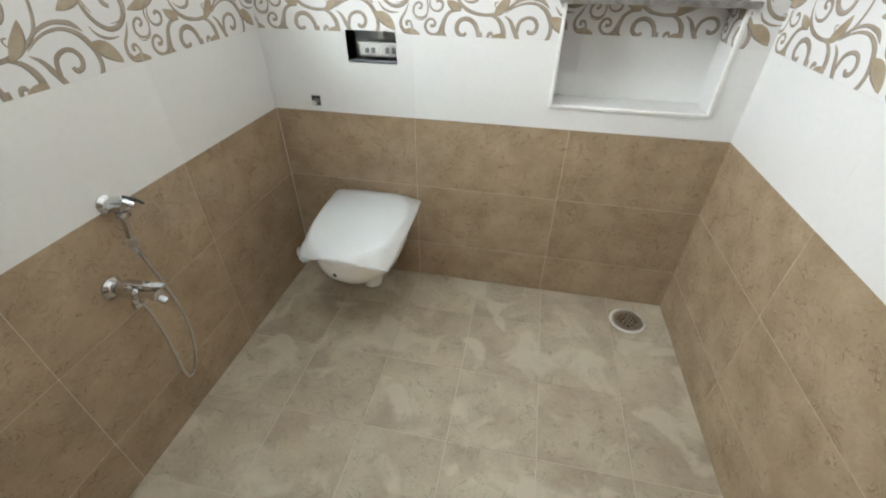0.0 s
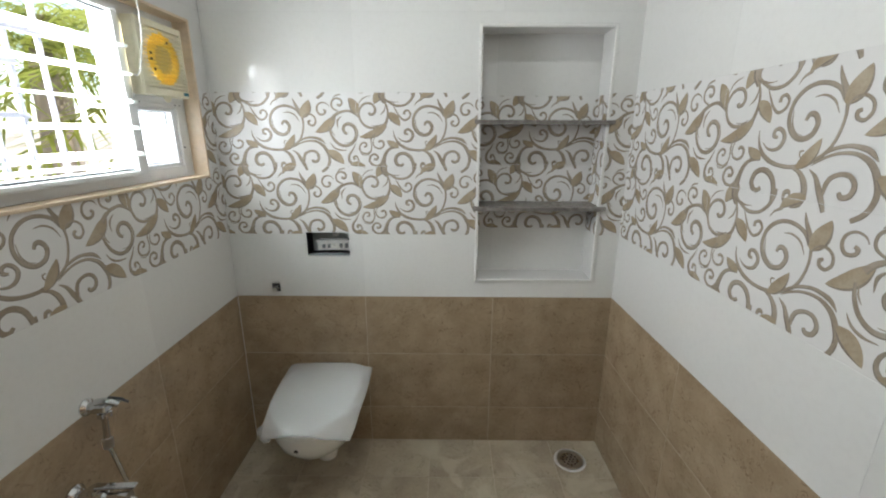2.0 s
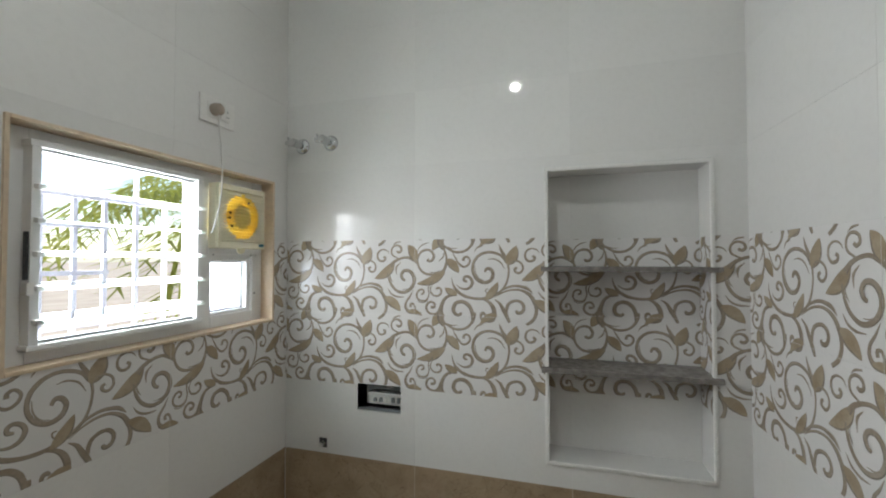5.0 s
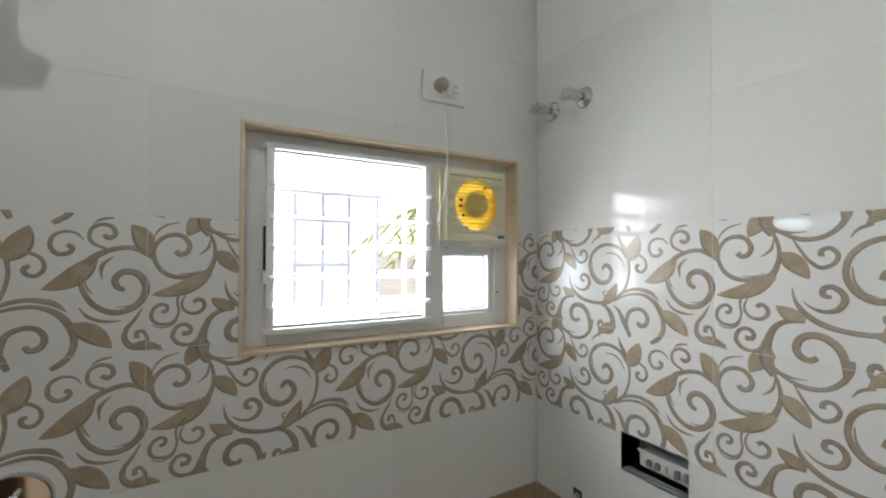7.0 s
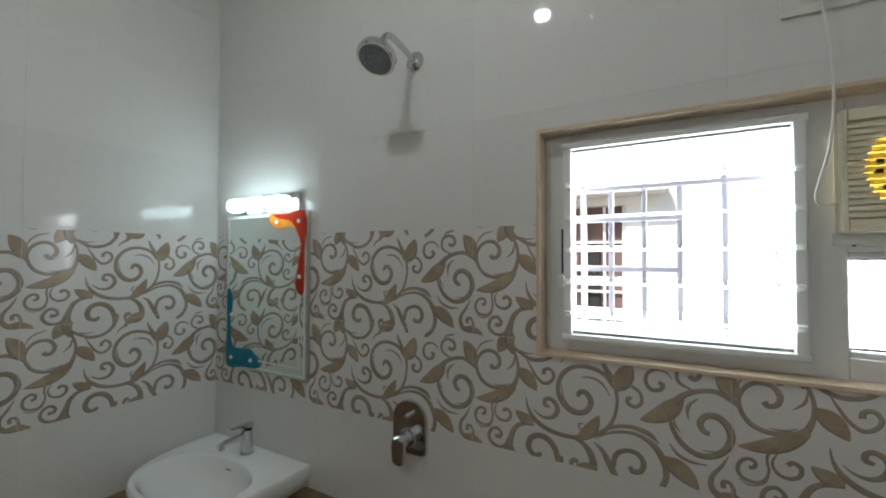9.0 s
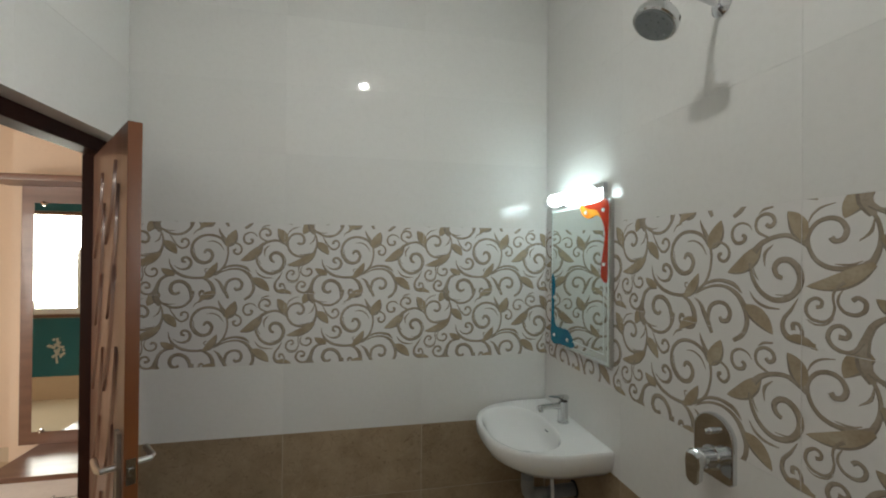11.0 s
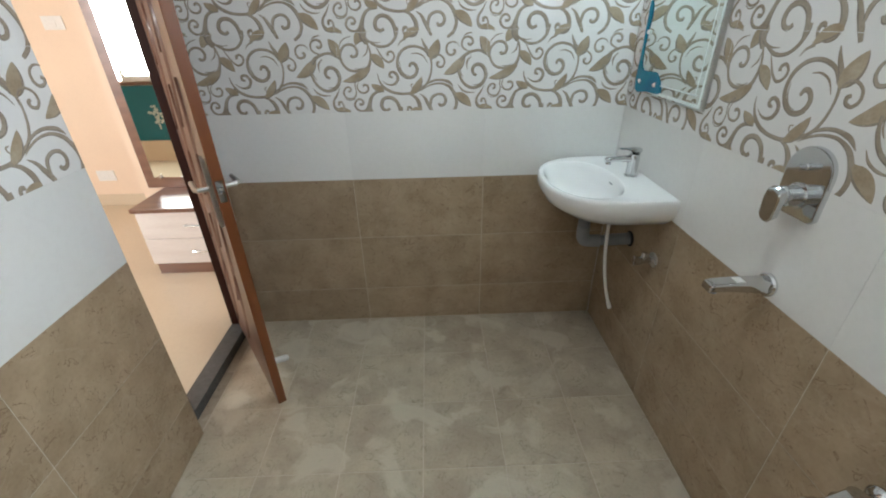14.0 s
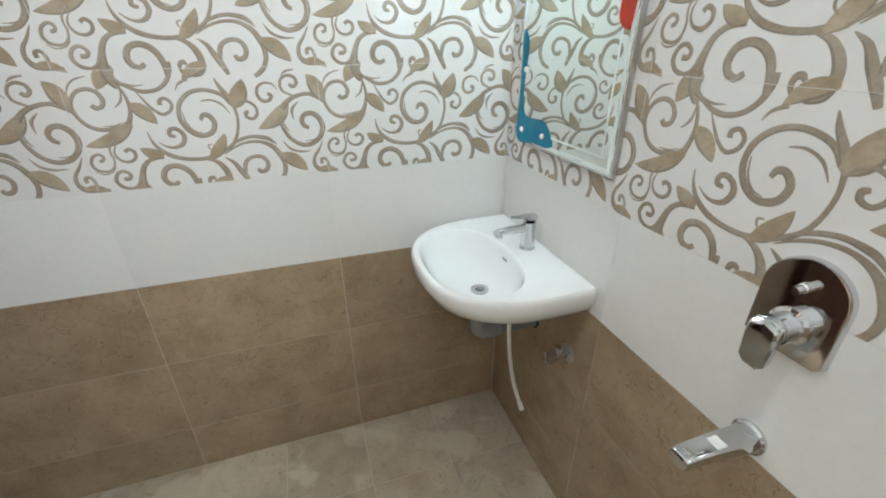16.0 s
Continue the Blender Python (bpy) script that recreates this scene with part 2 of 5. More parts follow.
M_BLACK = mat("black_plastic", (0.02, 0.02, 0.022), 0.35)
M_LED = mat("led_bulb_glow", (0.9, 0.9, 0.9), 0.4, emit=(0.93, 0.99, 1.0), power=LAMP_POWER)
M_LED2 = mat("mirror_lamp_glow", (0.9, 0.9, 0.9), 0.4, emit=(0.73, 0.94, 1.0), power=MIRROR_POWER)
M_LAMPGLASS = mat("clear_acrylic", (0.92, 0.97, 0.97), 0.08, trans=0.9, ior=1.3, var=0, grain=0)
M_HOUSE = mat("white_house_paint", (0.80, 0.79, 0.76), 0.8, var=0.05, bump=0.1)
M_BRICK = mat("brown_shutter", (0.20, 0.125, 0.11), 0.7, var=0.2)
M_LEAF = mat("foliage", (0.12, 0.16, 0.035), 0.5, var=0.25, tint=(0.20, 0.19, 0.05))
_lt = M_LEAF.node_tree
_tr, _mx = _lt.nodes.new("ShaderNodeBsdfTranslucent"), _lt.nodes.new("ShaderNodeMixShader")
_tr.inputs[0].default_value = (0.42, 0.46, 0.10, 1)
_mx.inputs[0].default_value = 0.5
_lt.links.new(_lt.nodes["Principled BSDF"].outputs[0], _mx.inputs[1])
_lt.links.new(_tr.outputs[0], _mx.inputs[2])
_lt.links.new(_mx.outputs[0], _lt.nodes["Material Output"].inputs["Surface"])
M_BARK = mat("bark", (0.30, 0.25, 0.20), 0.9, var=0.2, bump=0.5)
M_EARTH = mat("dry_earth", (0.42, 0.36, 0.28), 0.95, var=0.2, big=0.7, small=12)

# ---- mesh helpers ----


def finish(bm, name, material, smooth=40):
    me = bpy.data.meshes.new(name)
    bmesh.ops.recalc_face_normals(bm, faces=bm.faces)
    bm.to_mesh(me)
    bm.free()
    for mt in (material if isinstance(material, (list, tuple)) else [material]):
        me.materials.append(mt)
    if smooth:
        me.polygons.foreach_set("use_smooth", [True] * len(me.polygons))
        me.set_sharp_from_angle(angle=radians(smooth))
    return me


def even(ob, smooth):
    """Flat faces keep their own normals beside rounded edges."""
    if smooth:
        w = ob.modifiers.new("even_normals", "WEIGHTED_NORMAL")
        w.mode, w.weight, w.keep_sharp = "FACE_AREA", 50, True


def part(name, bm, material, parent, label="", smooth=40):
    """One mesh object under a thing or a part; built in the parent's own axes."""
    ob = new(name, finish(bm, name, material, smooth))
    ob.parent = parent
    even(ob, smooth)
    return tagged(ob, label) if label else ob


def thing(name, m, label, category, group="", kind=""):
    ob = new(name)
    ob.matrix_world = m
    ob.empty_display_size = 0.05
    return tagged(ob, label, category, group, kind)


def solid(name, bm, material, label="", category="", kind="", group="", smooth=40):
    ob = new(name, finish(bm, name, material, smooth))
    even(ob, smooth)
    return tagged(ob, label, category, group, kind)


def box(lo, hi, bev=0.0, seg=2, bm=None, m=None):
    bm = bm or bmesh.new()
    r = bmesh.ops.create_cube(bm, size=1)["verts"]
    c = [(a + b) / 2 for a, b in zip(lo, hi)]
    s = [b - a for a, b in zip(lo, hi)]
    for v in r:
        v.co = Vector((c[0] + v.co.x * s[0], c[1] + v.co.y * s[1], c[2] + v.co.z * s[2]))
    if bev:
        es = list({e for v in r for e in v.link_edges})
        out = bmesh.ops.bevel(bm, geom=es, offset=bev, segments=seg, affect="EDGES", profile=0.5)
        r = list({v for f in out["faces"] for v in f.verts} | {v for v in r if v.is_valid})
    if m is not None:
        for v in r:
            v.co = m @ v.co
    return bm


def frames_along(pts):
    pts = [Vector(p) for p in pts]
    tans = []
    for i in range(len(pts)):
        a, b = pts[max(i - 1, 0)], pts[min(i + 1, len(pts) - 1)]
        tans.append((b - a).normalized())
    n = tans[0].orthogonal().normalized()
    out = []
    for p, t in zip(pts, tans):
        n = (n - t * n.dot(t)).normalized()
        out.append((p, n, t.cross(n)))
    return out


def loft(rings, bm=None, cap=True, closed=True):
    """Skin a row of rings that have equal numbers of points."""
    bm = bm or bmesh.new()
    rows = [[bm.verts.new(p) for p in r] for r in rings]
    k = len(rows[0])
    for a, b in zip(rows, rows[1:]):
        for i in range(k if closed else k - 1):
            j = (i + 1) % k
            bm.faces.new((a[i], a[j], b[j], b[i]))
    if cap and closed:
        bm.faces.new(rows[0][::-1])
        bm.faces.new(rows[-1])
    return bm


def tube(pts, r, n=12, bm=None):
    rr = r if isinstance(r, (list, tuple)) else [r] * len(pts)
    rings = []
    for (p, a, b), q in zip(frames_along(pts), rr):
        rings.append([p + (a * math.cos(2 * math.pi * i / n) + b * math.sin(2 * math.pi * i / n)) * q for i in range(n)])
    return loft(rings, bm)


def bezier(p0, p1, p2, p3, n=16):
    p0, p1, p2, p3 = (Vector(p) for p in (p0, p1, p2, p3))
    return [p0 * (1 - t) ** 3 + p1 * 3 * t * (1 - t) ** 2 + p2 * 3 * t * t * (1 - t) + p3 * t ** 3 for t in [i / n for i in range(n + 1)]]


def lathe(profile, m=None, n=28, bm=None):
    """Turn (radius, height) pairs round the z axis of m."""
    m = m or Matrix()
    rings = [[m @ Vector((max(r, 1e-4) * math.cos(2 * math.pi * i / n), max(r, 1e-4) * math.sin(2 * math.pi * i / n), z)) for i in range(n)] for r, z in profile]
    return loft(rings, bm)


def axis_to(p, d):
    """A matrix whose z axis points along d from p."""
    return Matrix.Translation(p) @ Vector(d).to_track_quat("Z", "Y").to_matrix().to_4x4()


# ---- walls: each has an own plane (u along, v up, n into the room) ----


def plane(o, u, n):
    u, n = Vector(u), Vector(n)
    return Matrix(((u.x, 0, n.x, o[0]), (u.y, 0, n.y, o[1]), (u.z, 1, n.z, o[2]), (0, 0, 0, 1)))


WALLS = {"wall_west": (plane((0, Y0, 0), (0, 1, 0), (1, 0, 0)), Y1 - Y0, -0.01),
         "wall_north": (plane((0, Y1, 0), (1, 0, 0), (0, -1, 0)), X1, 0.003),
         "wall_east": (plane((1.757, Y1, 0), (0.02, -0.9998, 0), (-0.9998, -0.02, 0)), Y1 - Y0, -0.032),
         "wall_south": (plane((1.85, Y0, 0), (-1, 0, 0), (0, 1, 0)), 1.85, 0.045)}
WIN = (1.733 - Y0, 2.61 - Y0, 1.366, 1.943)          # window opening in the west wall: u0 u1 v0 v1
NICHE = (1.113, 1.658, 0.88, 1.955)                   # shelf recess in the north wall
CISTERN = (0.351, 0.543, 0.997, 1.107)
VALVE_HOLE = (0.17, 0.208, 0.822, 0.862)
DOOR = (Y1 - 1.06, Y1 - Y0, -0.01, 2.0)               # doorway in the east wall
OPEN = {"wall_west": [WIN], "wall_north": [NICHE, CISTERN, VALVE_HOLE], "wall_east": [DOOR], "wall_south": []}
SET = 0.0009


def pieces(rect, holes):
    """A rectangle less some holes, as rectangles."""
    u0, u1, v0, v1 = rect
    hs = [h for h in holes if h[0] < u1 and h[1] > u0 and h[2] < v1 and h[3] > v0]
    if not hs:
        return [rect]
    us = sorted({u0, u1, *[min(max(c, u0), u1) for h in hs for c in h[:2]]})
    out = []
    for a, b in zip(us, us[1:]):
        vs = sorted({v0, v1, *[min(max(c, v0), v1) for h in hs for c in h[2:]]})
        run = None
        for c, d in zip(vs, vs[1:]):
            cu, cv = (a + b) / 2, (c + d) / 2
            inside = any(h[0] < cu < h[1] and h[2] < cv < h[3] for h in hs)
            if inside or b - a < 1e-5 or d - c < 1e-5:
                run = None
            elif run:
                run[3] = d
            else:
                run = [a, b, c, d]
                out.append(run)
    return [tuple(r) for r in out]


def wall_mass(name, m, length, height, depth, holes, label, split=0.8):
    """The wall behind the tiles, cut by its openings, with pale grout above and cream grout below."""
    us = sorted({0.0, length, *[c for h in holes for c in h[:2] if 0 < c < length]})
    vs = sorted({0.0, split, height, *[c for h in holes for c in h[2:] if 0 < c < height]})
    full = {(i, j): not any(h[0] < (us[i] + us[i + 1]) / 2 < h[1] and h[2] < (vs[j] + vs[j + 1]) / 2 < h[3] for h in holes)
            for i in range(len(us) - 1) for j in range(len(vs) - 1)}
    bm = bmesh.new()
    cache = {}

    def vert(*p):
        if p not in cache:
            cache[p] = bm.verts.new(p)
        return cache[p]
    for (i, j), on in full.items():
        if not on:
            continue
        a, b, c, d = us[i], us[i + 1], vs[j], vs[j + 1]
        f, k = -SET, -depth
        quads = [((a, c, f), (b, c, f), (b, d, f), (a, d, f)), ((a, c, k), (a, d, k), (b, d, k), (b, c, k))]
        if not full.get((i - 1, j)):
            quads.append(((a, c, f), (a, d, f), (a, d, k), (a, c, k)))
        if not full.get((i + 1, j)):
            quads.append(((b, c, f), (b, c, k), (b, d, k), (b, d, f)))
        if not full.get((i, j - 1)):
            quads.append(((a, c, f), (a, c, k), (b, c, k), (b, c, f)))
        if not full.get((i, j + 1)):
            quads.append(((a, d, f), (b, d, f), (b, d, k), (a, d, k)))
        for q in quads:
            fc = bm.faces.new([vert(*p) for p in q])
            fc.material_index = 0 if c >= split - 1e-6 else 1
    ob = solid(name, bm, [M_GROUT_W, M_GROUT_B], label, "wall", "structure", smooth=0)
    ob.matrix_world = m
    return ob


# ---- the scroll pattern of the decor tile, drawn in units of 1/1173 tile width, y down ----
TW, TH = 1173.0, 587.0
STROKES = []


def stroke(pts, widths, blade=False):
    STROKES.append((list(zip([Vector((p[0] - 8, p[1] - 20)) for p in pts], widths)), 2 if blade else 1))


def vine(pts, widths, n=5):
    """A brush stroke that runs smoothly through its points; the widths are spread evenly over its length."""
    out, ws = [], []
    last = len(pts) - 1
    for i in range(last):
        p0, p1, p2, p3 = pts[max(i - 1, 0)], pts[i], pts[i + 1], pts[min(i + 2, last)]
        for k in range(n + (i == last - 1)):
            t = k / n
            out.append([0.5 * (2 * b + (c - a) * t + (2 * a - 5 * b + 4 * c - d) * t * t + (3 * b - a - 3 * c + d) * t ** 3) for a, b, c, d in zip(p0, p1, p2, p3)])
            g = (i + t) / last * (len(widths) - 1)
            j = min(int(g), len(widths) - 2)
            ws.append(widths[j] + (widths[j + 1] - widths[j]) * (g - j))
    stroke(out, ws)


def leaf(x0, y0, x1, y1, w, bend=0.08, n=12):
    a, b = Vector((x0, y0)), Vector((x1, y1))
    d = b - a
    side = Vector((-d.y, d.x)) * bend
    pts = [a + d * (i / n) + side * math.sin(math.pi * i / n) for i in range(n + 1)]
    w *= 1.18
    stroke(pts, [max(2.0, w * math.sin(math.pi * (i / n) ** 0.8) ** 0.75) if 0 < i < n else (w * 0.3 if i == 0 else 1.5) for i in range(n + 1)], True)


def draw_motif():
    # the scroll at the tile's start, its stem and the leaf cluster above it
    vine([(114, 174), (128, 190), (156, 180), (165, 145), (142, 110), (100, 102), (58, 122), (31, 172), (40, 228), (72, 272), (125, 293), (200, 286), (238, 268)], [24, 20, 22, 20, 18, 17, 18, 20, 20, 24])
    vine([(-30, 158), (0, 180), (22, 192), (38, 215)], [20, 16, 14, 12])
    vine([(128, 276), (180, 277), (215, 262)], [3, 9, 4])
    vine([(130, 45), (80, 58), (47, 85), (30, 122)], [3, 9, 9, 3])
    vine([(238, 80), (258, 120), (268, 170), (262, 222), (240, 272), (205, 312)], [14, 14, 16, 20, 26, 34])
    leaf(252, 272, 25, 368, 56, -0.09)
    vine([(160, 342), (133, 366), (121, 398), (127, 440)], [14, 11, 10, 9])
    vine([(250, 108), (240, 158), (204, 191)], [3, 13, 3])
    leaf(248, 8, 157, 107, 66, 0.1)
    vine([(350, 447), (290, 455), (250, 485), (228, 535), (216, 590), (222, 640), (246, 688)], [16, 20, 24, 30, 48, 52, 26])
    vine([(236, 62), (270, 88), (337, 120), (407, 114), (457, 77), (482, 27), (484, -12)], [26, 15, 20, 18, 20, 24, 26])
    vine([(258, 78), (310, 93), (358, 90)], [10, 9, 2])
    # small scrolls and the leaf beside the stem
    vine([(315, 122), (340, 168), (365, 206), (402, 233), (440, 216), (452, 182), (430, 157), (404, 166), (402, 188)], [5, 12, 14, 16, 16, 16, 16, 18, 22])
    leaf(270, 178, 366, 279, 60, -0.06)
    vine([(432, 345), (408, 338), (408, 314), (432, 305), (460, 322), (470, 352), (452, 388), (415, 402), (376, 393), (344, 368)], [12, 22, 20, 20, 22, 24, 22, 16, 10, 3])
    vine([(310, 313), (318, 362), (346, 411), (400, 450), (470, 469), (545, 471), (605, 455), (655, 432), (702, 395), (732, 335), (744, 265), (738, 205)], [3, 12, 22, 24, 20, 20, 24, 20, 17, 15, 14, 18])
    leaf(352, 440, 254, 393, 48, -0.08)
    # lower spiral, and the arc that runs on into the next row
    vine([(388, 583), (362, 600), (332, 585), (322, 552), (338, 515), (375, 498), (415, 505), (450, 535), (468, 580), (474, 640)], [20, 24, 28, 30, 28, 28, 30, 30, 28, 24])
    vine([(548, 474), (592, 492), (625, 532), (637, 580), (622, 625), (580, 640)], [10, 22, 32, 34, 32, 20])
    vine([(567, 592), (556, 579), (540, 584), (534, 606), (545, 632)], [12, 22, 22, 18, 14])
    leaf(655, 6, 528, 74, 48, 0.1)
    vine([(548, 70), (507, 90), (486, 120)], [16, 11, 3])
    # the great spiral in the middle with its leaf cluster
    vine([(566, 272), (580, 247), (608, 250), (628, 287), (606, 335), (552, 350), (502, 322), (474, 262), (484, 192), (530, 142), (590, 123), (650, 131), (697, 156), (728, 198)], [16, 24, 26, 26, 26, 24, 24, 22, 22, 20, 20, 20, 22])
    vine([(491, 226), (497, 280), (524, 322), (562, 335)], [4, 8, 8, 3])
    vine([(585, 178), (632, 173), (682, 197), (713, 247)], [3, 10, 11, 3])
    vine([(672, 66), (688, 108), (716, 156), (732, 196)], [4, 20, 28, 30])
    leaf(732, 214, 801, 76, 72, 0.06)
    vine([(740, 222), (765, 193), (805, 187), (840, 212), (846, 250), (822, 277), (793, 268), (789, 246), (806, 238)], [5, 12, 14, 14, 16, 16, 18, 20, 14])
    leaf(568, 474, 664, 344, 52, 0.08)
    vine([(592, 398), (573, 402), (574, 420), (588, 436)], [6, 9, 8, 4])
    # the two arcs that reach over to the lower leaf
    vine([(640, 446), (690, 406), (742, 381), (800, 371), (862, 382), (890, 398), (916, 424)], [3, 14, 17, 18, 24, 20, 3])
    vine([(642, 458), (700, 421), (762, 401), (830, 401), (890, 431), (926, 482), (941, 532), (936, 580), (912, 622), (870, 652)], [3, 12, 14, 17, 26, 30, 26, 24, 24, 20])
    leaf(932, 480, 1063, 586, 66, -0.06)
    vine([(638, 474), (676, 502), (702, 548), (726, 592), (748, 640)], [3, 20, 30, 30, 18])
    vine([(728, 570), (730, 530), (748, 498), (790, 480), (830, 488), (852, 522), (840, 560), (808, 569), (795, 550)], [14, 24, 22, 20, 22, 24, 24, 24, 18])
    # the upper scrolls and leaves towards the tile's end
    vine([(966, 132), (945, 106), (905, 98), (870, 120), (864, 160), (886, 189), (920, 185), (931, 163), (914, 152)], [3, 9, 12, 15, 17, 18, 18, 20, 16])
    leaf(1004, 206, 838, 331, 66, -0.1)
    vine([(975, 232), (1008, 196), (1060, 170), (1120, 161), (1170, 180), (1212, 212)], [34, 26, 20, 20, 24, 16])
    vine([(1064, 36), (1022, 44), (996, 64)], [8, 12, 3])
    vine([(1031, 108), (1048, 121), (1069, 106), (1062, 77), (1028, 64), (995, 80), (984, 112), (996, 144), (1040, 167)], [18, 20, 18, 18, 16, 15, 15, 14, 10])
    leaf(1184, 182, 1124, 62, 66, 0.08)
    vine([(1104, 342), (1080, 330), (1070, 298), (1092, 268), (1132, 266), (1166, 296), (1178, 342), (1160, 392), (1118, 428), (1060, 436), (1004, 404), (968, 346), (954, 282)], [18, 24, 26, 26, 28, 30, 30, 28, 26, 24, 22, 20, 12])
    vine([(1074, 414), (1120, 411), (1152, 393)], [3, 7, 3])
    vine([(968, 286), (979, 330), (998, 357)], [4, 9, 3])
    vine([(1064, 199), (1026, 240), (1027, 297)], [3, 17, 3])
    vine([(954, 409), (984, 450), (1034, 472), (1094, 473)], [3, 14, 14, 3])
    vine([(1168, 418), (1140, 470), (1111, 510), (1106, 552), (1130, 585), (1180, 594), (1235, 600)], [3, 14, 18, 22, 28, 26, 20])
    vine([(1162, 592), (1184, 562), (1172, 526), (1148, 527), (1150, 552)], [20, 16, 14, 18, 20])
    # three little scrolls under the first leaf
    vine([(62, 446), (80, 440), (82, 420), (60, 411), (33, 430), (25, 465), (46, 494), (90, 499), (119, 474), (128, 432)], [16, 15, 14, 14, 15, 15, 14, 12, 11, 9])
    vine([(28, 498), (60, 514), (100, 506), (124, 482)], [3, 7, 7, 3])
    vine([(184, 408), (202, 395), (225, 410), (222, 440), (195, 458), (160, 452), (140, 426), (140, 398), (156, 368)], [18, 17, 17, 16, 15, 13, 11, 9, 3])
    vine([(140, 546), (166, 546), (174, 525), (150, 505), (119, 516), (104, 552), (122, 586), (160, 600), (192, 588), (216, 552)], [22, 19, 17, 16, 17, 19, 18, 16, 16, 14])
    leaf(-50, 588, 70, 614, 34, -0.12)


draw_motif()


def clip(poly, lo, hi, ax):
    for sign, lim in ((1, lo), (-1, -hi)):
        out = []
        for i, p in enumerate(poly):
            q = poly[i - 1]
            dp, dq = sign * p[ax] - lim, sign * q[ax] - lim
            if (dp >= 0) != (dq >= 0):
                s = dq / (dq - dp)
                out.append((q[0] + (p[0] - q[0]) * s, q[1] + (p[1] - q[1]) * s))
            if dp >= 0:
                out.append(p)
        poly = out
        if len(poly) < 3:
            return []
    return poly


def motif_polygons():
    """The strokes as small convex pieces in metres over one tile, with the height of their layer."""
    k = 0.6 / TW
    kv = 0.3 / TH
    got = []
    for layer, (s, ink) in enumerate(STROKES):
        left, right = [], []
        for i, (p, w) in enumerate(s):
            t = (s[min(i + 1, len(s) - 1)][0] - s[max(i - 1, 0)][0]).normalized()
            nrm = Vector((-t.y, t.x)) * w / 2
            left.append(p + nrm)
            right.append(p - nrm)
        for du in (-TW, 0, TW):
            for dv in (-TH, 0, TH):
                for i in range(len(s) - 1):
                    a0, a1, b0, b1 = left[i], left[i + 1], right[i], right[i + 1]
                    up = (a0 - b0).y < 0
                    share = 0.74 if ink == 1 else 0.86
                    c0, c1 = (a0.lerp(b0, share), a1.lerp(b1, share)) if up else (b0.lerp(a0, share), b1.lerp(a1, share))
                    rim = [c0, c1, b1, b0] if up else [a0, a1, c1, c0]
                    for quad, lift, colour in (([a0, a1, b1, b0], 0.0, ink), (rim, 0.000005, 3)):
                        poly = clip(clip([((p.x + du) * k, (TH - p.y - dv) * kv) for p in quad], 0, 0.6, 0), 0, 0.3, 1)
                        if poly:
                            got.append((poly, 0.00035 + layer * 0.00001 + lift, colour))
    return got


MOTIF = motif_polygons()
TILE_CACHE = {}


def tile_mesh(w, h, material, rects=None, decor=None):
    """A tile w by h (its lower left at the origin, face at z 0); decor: the offset of the pattern under it."""
    key = (round(w, 4), round(h, 4), material.name, None if rects is None else tuple(tuple(round(c, 4) for c in r) for r in rects), decor and tuple(round(c, 4) for c in decor))
    if key in TILE_CACHE:
        return TILE_CACHE[key]
    verts, faces, mats = [], [], []

    def face(ps, mi):
        k = len(verts)
        verts.extend(ps)
        faces.append(list(range(k, k + len(ps))))
        mats.append(mi)
    c = 0.0003
    GAP = {"white_wall_tile": 0.00022, "decor_tile_ground": 0.00022, "brown_wall_tile": 0.0010, "greige_floor_tile": 0.0015}[material.name]
    for a, b, d, e in (rects or [(0, w, 0, h)]):
        a0, b0, d0, e0 = (a + GAP if a <= 1e-5 else a), (b - GAP if b >= w - 1e-5 else b), (d + GAP if d <= 1e-5 else d), (e - GAP if e >= h - 1e-5 else e)
        ca, cb, cd, ce = a0 + (c if a <= 1e-5 else 0), b0 - (c if b >= w - 1e-5 else 0), d0 + (c if d <= 1e-5 else 0), e0 - (c if e >= h - 1e-5 else 0)
        inner, outer = [(ca, cd), (cb, cd), (cb, ce), (ca, ce)], [(a0, d0), (b0, d0), (b0, e0), (a0, e0)]
        face([(*p, 0) for p in inner], 0)
        for i in range(4):
            j = (i + 1) % 4
            if outer[i] == inner[i] and outer[j] == inner[j]:
                continue
            face([(*outer[i], -c), (*outer[j], -c), (*inner[j], 0), (*inner[i], 0)], 0)
            face([(*outer[i], -SET), (*outer[j], -SET), (*outer[j], -c), (*outer[i], -c)], 0)
        if decor is not None:
            for poly, z, ink in MOTIF:
                q = clip(clip([(x - decor[0], y - decor[1]) for x, y in poly], ca, cb, 0), cd, ce, 1)
                if q:
                    face([(*p, z) for p in q], ink)
    me = bpy.data.meshes.new("tile")
    me.from_pydata(verts, [], faces)
    me.materials.append(material)
    if decor is not None:
        me.materials.append(M_PRINT)
        me.materials.append(M_PRINT_LEAF)
        me.materials.append(M_PRINT_EDGE)
    me.polygons.foreach_set("material_index", mats)
    me.update()
    TILE_CACHE[key] = me
    return me


ROWS_V = [(0, 0.2, "b"), (0.2, 0.5, "b"), (0.5, 0.8, "b"), (0.8, 1.1, "w"), (1.1, 1.4, "d"), (1.4, 1.7, "d"), (1.7, 2.0, "w"), (2.0, 2.3, "w"), (2.3, 2.6, "w"), (2.6, 2.9, "w"), (2.9, ZC, "w")]
TILE_MAT = {"b": M_BROWN, "w": M_WHITE, "d": M_DECOR}


